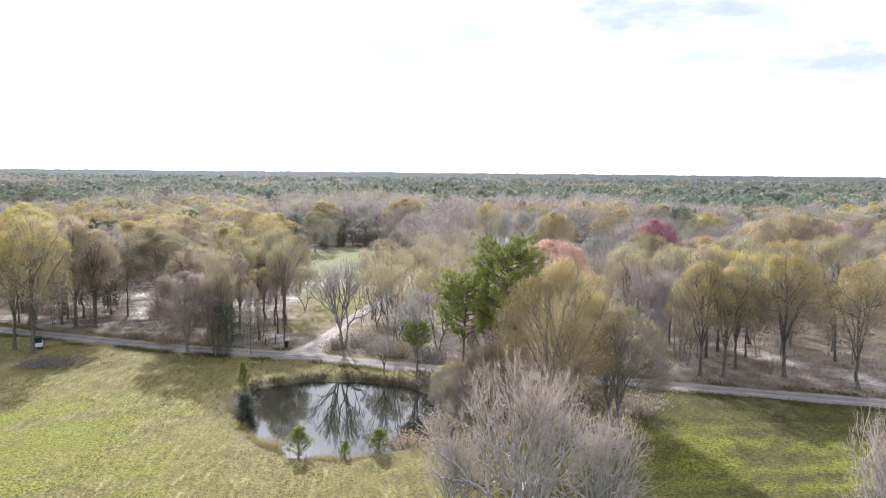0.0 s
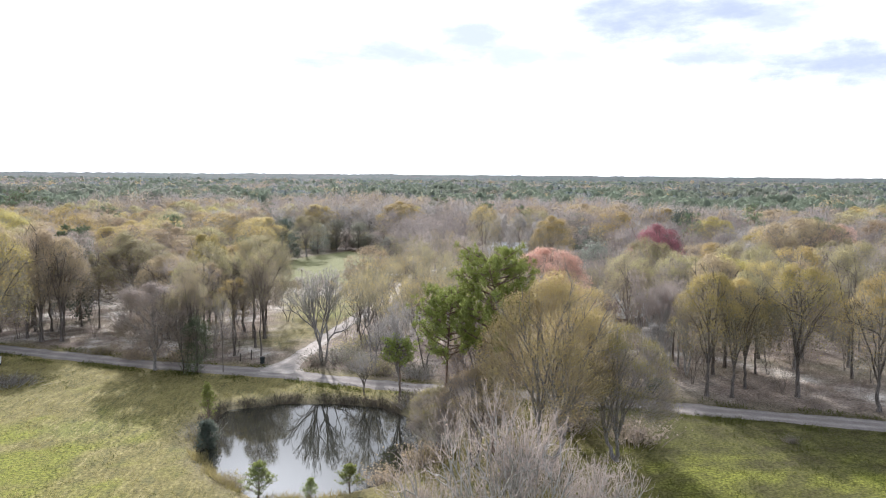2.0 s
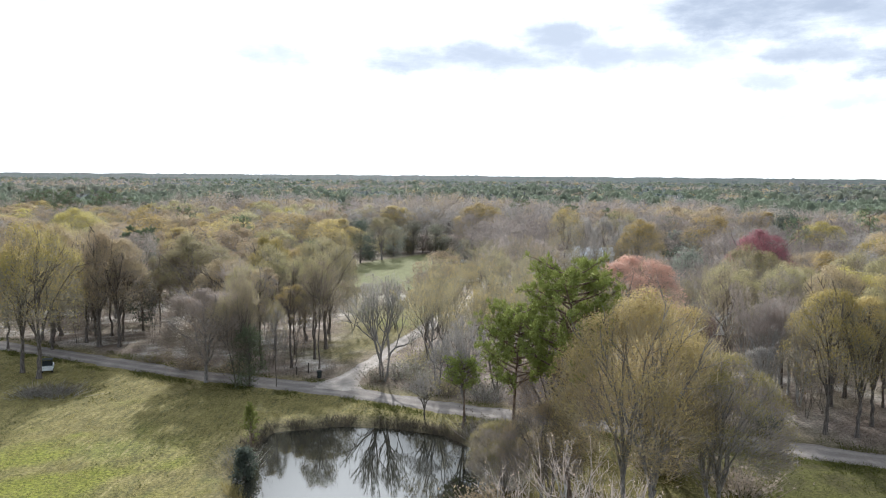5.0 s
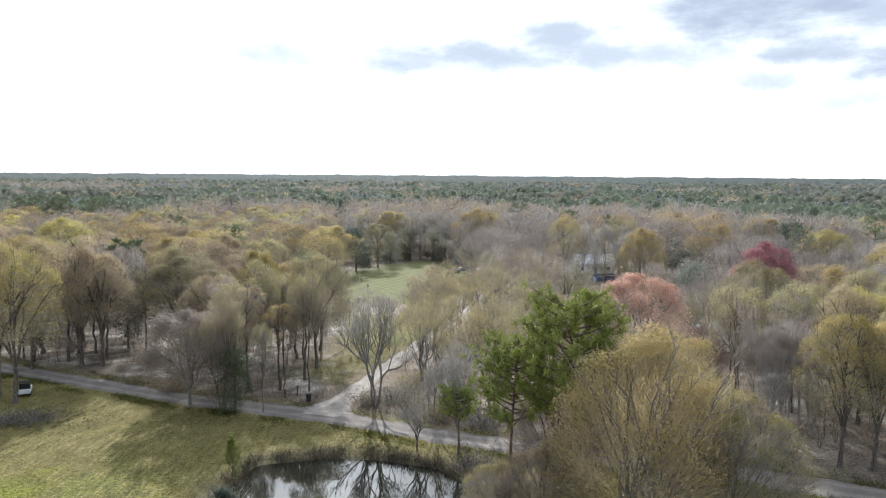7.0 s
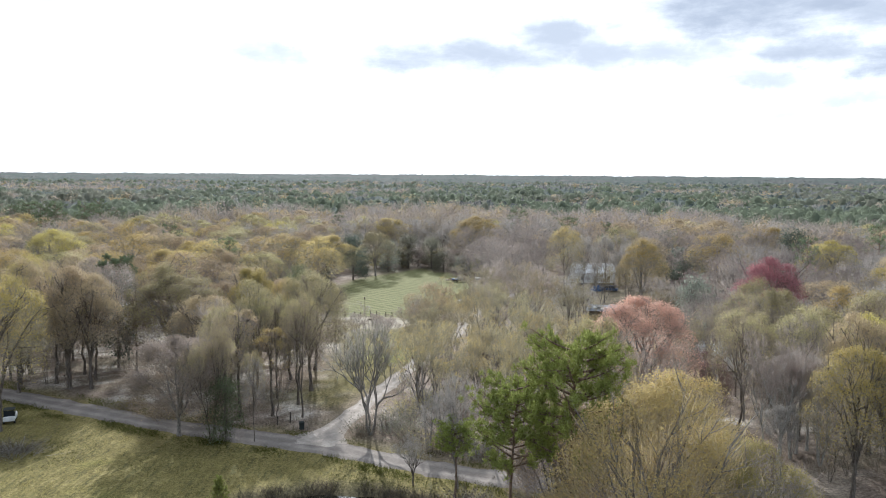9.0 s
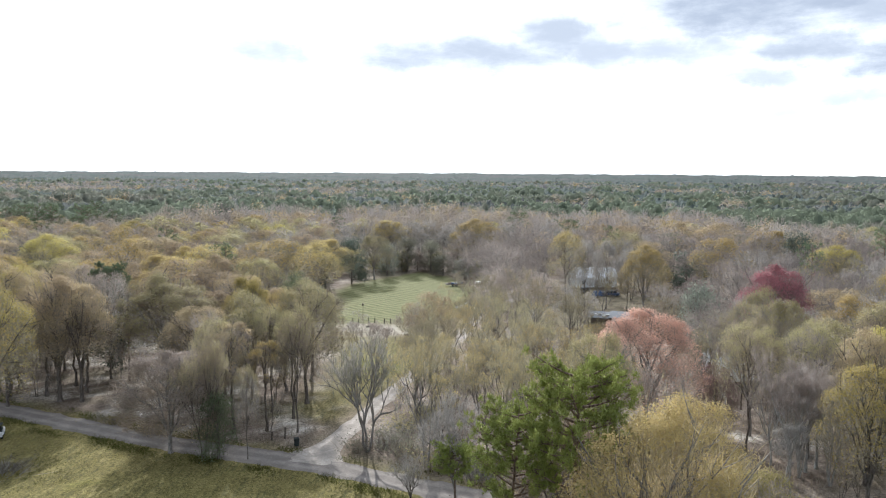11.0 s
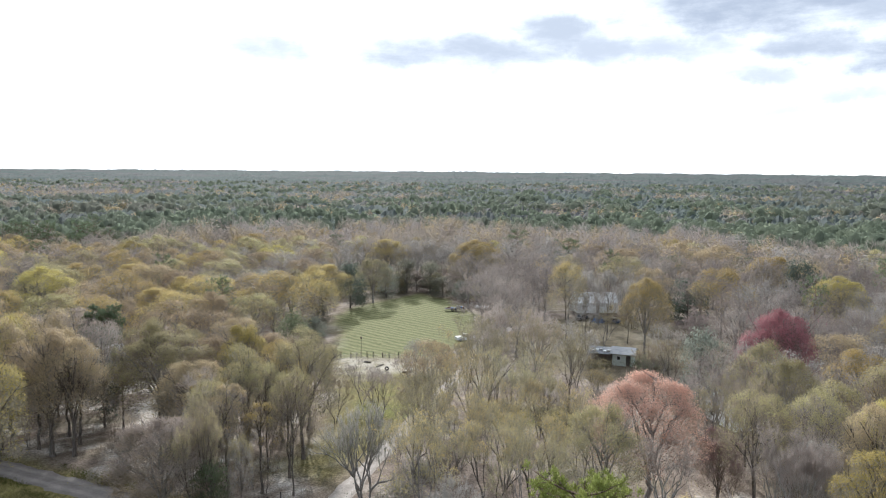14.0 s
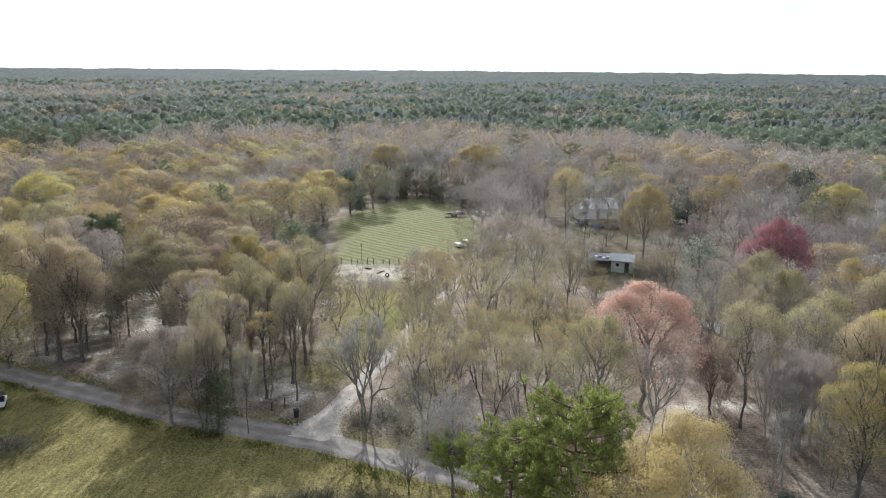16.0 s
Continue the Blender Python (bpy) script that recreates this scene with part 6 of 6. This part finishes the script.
def prism_x(bm, x0, x1, z):
    v = [[bm.verts.new((x, yy, zz)) for yy, zz in ((-0.16, z + 0.03), (0, z + 0.11), (0.16, z + 0.03), (0, z + 0.0))] for x in (x0, x1)]
    for i in range(4):
        bm.faces.new((v[0][i], v[0][(i + 1) % 4], v[1][(i + 1) % 4], v[1][i]))
    bm.faces.new(v[0][::-1]), bm.faces.new(v[1])


def shed(x, y, turn):
    ob = thing("shed", "pale board shed with a patched tin roof and open lean-to", "shed", x, y, turn)
    ob.matrix_world = ob.matrix_world @ Matrix.Diagonal((1.2, 1.2, 1.22, 1))

    def room(bm):
        for x0, y0, x1, y1 in ((0.2, -1.6, 3.9, -1.5), (0.2, 1.5, 3.9, 1.6), (0.2, -1.5, 0.3, 1.5), (3.8, -1.5, 3.9, 1.5)):
            box(bm, x0, y0, 0, x1, y1, 2.5)
        for i in range(19):
            box(bm, 0.2 + i * 0.2, -1.625, 0, 0.225 + i * 0.2, -1.6, 2.3)
    part("wall", room, CREAM, ob)
    part("door", lambda bm: box(bm, 2.6, -1.66, 0.02, 3.4, -1.626, 1.95), POST, ob, "dark open doorway leaf")
    win = part("window", lambda bm: box(bm, 1.0, -1.64, 1.1, 1.6, -1.626, 1.7), GLASS, ob)
    part("frame", lambda bm: [box(bm, a, -1.66, b, c, -1.627, d) for a, b, c, d in ((0.93, 1.03, 1.67, 1.1), (0.93, 1.7, 1.67, 1.77), (0.93, 1.1, 1.0, 1.7), (1.6, 1.1, 1.67, 1.7))], WHITE, win)
    part("roof", lambda bm: (ribbed_roof(bm, -0.2, -2.2, 2.2, 4.3, 0, 3.1), ribbed_roof(bm, -0.2, 2.2, 2.2, 4.3, 0, 3.1)), TIN, ob, "weathered tin roof")
    part("lean_to_roof", lambda bm: (ribbed_roof(bm, -4.2, -2.0, 2.0, -0.25, 0.1, 2.85), ribbed_roof(bm, -4.2, 2.0, 2.1, -0.25, 0.1, 2.85)), TIN, ob, "patched grey tin")
    part("back_wall", lambda bm: box(bm, -4.1, 1.62, -0.05, 0.18, 1.7, 2.1), WOOD, ob)
    for px, py in ((-4.0, -1.8), (-2.1, -1.8), (-4.0, 1.8), (-2.1, 1.8), (-0.35, -1.8)):
        part("post", lambda bm: box(bm, px - 0.06, py - 0.06, -0.1, px + 0.06, py + 0.06, 2.14), WOOD, ob)
    for i in range(5):
        part("loose_sheet", lambda bm: box(bm, -3.6 + i * 0.7, -1.75 + 0.25 * (i % 3), 2.27 + 0.09 * (i % 3), -3.1 + i * 0.7, -0.95 + 0.25 * (i % 3), 2.52 + 0.09 * (i % 3)), WHITE if i % 2 else STEEL, ob, "loose patch of roofing")


def fence():
    ob = thing("fence", "row of dark weathered posts with sagging wire at the field's edge", "fence", -20.0, 187.6, 0)
    r = random.Random(4)
    last, wires = None, []
    for i in range(11):
        px, py, h = -8.6 + i * 1.75 + r.uniform(-0.4, 0.4), 0.07 * i + r.uniform(-0.3, 0.3), r.uniform(0.9, 1.5)
        part("post", lambda bm: rod(bm, (px, py, -0.25), (px + r.uniform(-0.08, 0.08), py, h), 0.11, 0.085, 7), POST, ob)
        if last:
            wires += [((last[0], last[1], z), (px, py, z)) for z in (0.35, 0.75)]
        last = (px, py)
    for a, b in wires:
        part("wire", lambda bm: rod(bm, a, ((a[0] + b[0]) / 2, (a[1] + b[1]) / 2, a[2] - 0.05), 0.012, sides=4), STEEL, ob)


def field_pole(x, y):
    ob = thing("pole", "slim grey pole with a birdhouse standing in the field", "pole", x, y)
    part("post", lambda bm: rod(bm, (0, 0, -0.3), (0.05, 0, 3.9), 0.06, 0.045), WOOD, ob)
    home = part("birdhouse", lambda bm: box(bm, -0.15, -0.15, 3.55, 0.18, 0.15, 3.95, 0.015), WOOD, ob)
    part("roof", lambda bm: prism(bm, [(-0.24, 3.95), (0.26, 3.95), (0.01, 4.12)], -0.2, 0.2), WOOD, home)


def loose_tyre(x, y, turn):
    bm = bmesh.new()
    ring(bm, (0, 0, 0.43), (0.5, 1, 0.1), 0.33, 0.13, 22, 9)
    me = bpy.data.meshes.new("tyre")
    bm.to_mesh(me), bm.free()
    me.materials.append(RUBBER)
    ob = tagged(new("tyre", me), "old black tyre standing on the bare ground", "tyre")
    ob.matrix_world = pose(x, y, float(ground_z(x, y)), 0, 0, turn)


def log(x, y, turn, long, r, label):
    bm = bmesh.new()
    k = random.Random(int(x * 10))
    last = Vector((-long / 2, 0, r))
    for i in range(5):
        nxt = Vector((-long / 2 + (i + 1) * long / 5, k.uniform(-0.08, 0.08), r + k.uniform(-0.03, 0.06)))
        rod(bm, last, nxt, r * (1 - 0.06 * i), r * (1 - 0.06 * (i + 1)), 9)
        last = nxt
    me = bpy.data.meshes.new("log")
    bm.to_mesh(me), bm.free()
    me.materials.append(BARK["dark"])
    ob = tagged(new("log", me), label, "log")
    ob.matrix_world = pose(x, y, float(ground_z(x, y)) - 0.03, 0, 0, turn)


def flatbed(x, y, turn):
    ob = thing("flatbed_trailer", "dark flatbed trailer loaded with scrap at the field's end", "trailer", x, y, turn)
    part("deck", lambda bm: [box(bm, -3.2, -1.1 + i * 0.245, 0.72, 3.2, -0.87 + i * 0.245, 0.8) for i in range(9)], POST, ob, "plank deck")
    part("chassis", lambda bm: (box(bm, -3.1, -0.6, 0.55, 3.1, -0.48, 0.715), box(bm, -3.1, 0.48, 0.55, 3.1, 0.6, 0.715), box(bm, 3.1, -0.06, 0.56, 4.4, 0.06, 0.68)), RUST, ob)
    for sy in (-1, 1):
        for px in (-0.9, 0.1):
            part("wheel", lambda bm: ring(bm, (px, sy * 1.2, 0.36), (0, 1, 0), 0.26, 0.10), RUBBER, ob, "", True)
    r = random.Random(8)
    for i in range(9):
        a, b = r.uniform(-2.8, 2.4), r.uniform(-0.9, 0.4)
        part("scrap", lambda bm: box(bm, a, b, 0.803, a + r.uniform(0.4, 1.1), b + r.uniform(0.3, 0.6), 0.803 + r.uniform(0.25, 0.9), 0.02), r.choice([DARK, RUST, STEEL, BLUE]), ob)


def boat(x, y, turn):
    ob = thing("boat_trailer", "small white boat on a low trailer", "boat", x, y, turn)

    def hull(bm):
        rows = []
        for i in range(9):
            u = i / 8
            w = 0.85 * (1 - max(0, u - 0.45) ** 2 * 3.0)
            px, lift = -2.2 + 4.4 * u, 0.35 * max(0, u - 0.6)
            rows.append([bm.verts.new((px, w * c, 0.45 + lift + z)) for c, z in ((-1, 0.62), (-0.9, 0.3), (-0.55, 0.08), (0, 0), (0.55, 0.08), (0.9, 0.3), (1, 0.62))])
        for a, b in zip(rows[:-1], rows[1:]):
            for j in range(6):
                bm.faces.new((a[j], a[j + 1], b[j + 1], b[j]))
            bm.faces.new((a[6], a[0], b[0], b[6]))
        bm.faces.new(rows[0]), bm.faces.new(rows[-1][::-1])
    part("hull", hull, WHITE, ob, "white hull", True)
    part("frame", lambda bm: (box(bm, -2.0, -0.5, 0.3, 1.8, -0.42, 0.4), box(bm, -2.0, 0.42, 0.3, 1.8, 0.5, 0.4), box(bm, 1.7, -0.05, 0.3, 3.1, 0.05, 0.4), box(bm, -0.6, -0.85, 0.28, -0.5, 0.85, 0.36), box(bm, -1.6, -0.5, 0.4, -1.5, 0.5, 0.46), box(bm, 1.0, -0.5, 0.4, 1.1, 0.5, 0.6)), STEEL, ob)
    for sy in (-1, 1):
        part("wheel", lambda bm: ring(bm, (-0.55, sy * 0.95, 0.3), (0, 1, 0), 0.21, 0.09), RUBBER, ob, "", True)


def camper(x, y, turn):
    ob = thing("camper_trailer", "white camper trailer with a rounded front beside the house", "trailer", x, y, turn)

    def shell(bm):
        prism(bm, [(-2.0, 0.55), (1.7, 0.55), (2.05, 1.0), (2.1, 1.7), (1.9, 2.4), (1.45, 2.85), (-1.6, 2.95), (-1.95, 2.7)], -1.1, 1.1)
        bmesh.ops.bevel(bm, geom=bm.edges[:], offset=0.12, segments=2, affect="EDGES")
    body = part("body", shell, WHITE, ob, "rounded white shell", True)
    for wx in (-1.3, 0.9):
        part("window", lambda bm: box(bm, wx - 0.4, -1.125, 1.55, wx + 0.4, -1.09, 2.15, 0.02), GLASS, body)
    part("door", lambda bm: box(bm, -0.45, -1.13, 0.65, 0.25, -1.09, 2.4, 0.02), WHITE, body)
    part("drawbar", lambda bm: box(bm, 1.6, -0.08, 0.5, 3.2, 0.08, 0.62, 0.02), STEEL, ob)
    for sy in (-1, 1):
        part("wheel", lambda bm: ring(bm, (-0.2, sy * 1.0, 0.36), (0, 1, 0), 0.26, 0.10), RUBBER, ob, "", True)


def tarp_heap(x, y, turn):
    ob = thing("tarpaulin_heap", "heap of stored things under a blue tarpaulin", "tarpaulin", x, y, turn)

    def cover(bm):
        r = random.Random(3)
        n = 13
        v = [[bm.verts.new((-1.7 + 3.4 * i / (n - 1), -1.2 + 2.4 * j / (n - 1), max(0.0, 1.5 * (1 - abs(i / 6 - 1) ** 4) * (1 - abs(j / 6 - 1) ** 3) * r.uniform(0.75, 1.1)))) for j in range(n)] for i in range(n)]
        for i in range(n - 1):
            for j in range(n - 1):
                bm.faces.new((v[i][j], v[i + 1][j], v[i + 1][j + 1], v[i][j + 1]))
    part("tarpaulin", cover, BLUE, ob, "crumpled blue sheet")
    part("crate", lambda bm: box(bm, -1.2, -0.7, 0, 1.2, 0.7, 1.0), WOOD, ob)


def short_post(x, y, h):
    bm = bmesh.new()
    rod(bm, (0, 0, -0.25), (0.05, 0.02, h), 0.09, 0.08, 8)
    me = bpy.data.meshes.new("wooden_post")
    bm.to_mesh(me), bm.free()
    me.materials.append(POST)
    ob = tagged(new("wooden_post", me), "short dark wooden post beside the road", "post", "roadside posts")
    ob.matrix_world = pose(x, y, float(ground_z(x, y)))


wheelie_bin(-20.0, 109.9, 25)
utility_cart(-59.2, 111.0, 205)
short_post(-22.1, 112.4, 1.5)
short_post(-23.6, 111.6, 1.2)
house("cottage", "white-sided cottage half hidden behind trees", 46.0, 146.5, -72, 8.0, 5.6, 2.9, 1.7, WHITE, TIN)
house("farmhouse", "low white house with a pale sheet roof and a porch", 38.2, 245.5, 8, 12.0, 6.5, 3.2, 2.3, WHITE, SHEET, 0, 0.7)
house("mobile_home", "long white mobile home with a pale roof in the woods", -79.0, 179.0, 25, 13.0, 4.4, 2.6, 0.3, WHITE, SHEET, 0, 0.9)
shed(33.0, 186.4, -18)
fence()
field_pole(-23.1, 190.9)
loose_tyre(-15.7, 177.0, 20)
log(-11.4, 176.0, 12, 1.8, 0.22, "short dark log lying on bare ground")
log(-17.5, 180.5, 60, 2.4, 0.16, "thin fallen branch near the fence")
log(-20.5, 183.0, -20, 1.6, 0.2, "short dark log near the fence posts")
flatbed(-2.8, 246.5, 6)
boat(5.2, 249.0, 4)
car(0.4, 207.0, -70, WHITE, "white pickup truck parked on the sandy drive", True)
car(41.0, 232.0, 70, plain("navy_car_paint", (0.05, 0.075, 0.14), 0.35), "dark blue car parked before the house")
car(33.4, 236.5, -35, plain("black_car_paint", (0.03, 0.03, 0.035), 0.35), "dark car parked beside the house")
tarp_heap(37.6, 233.0, 15)
camper(33.2, 246.5, 160)
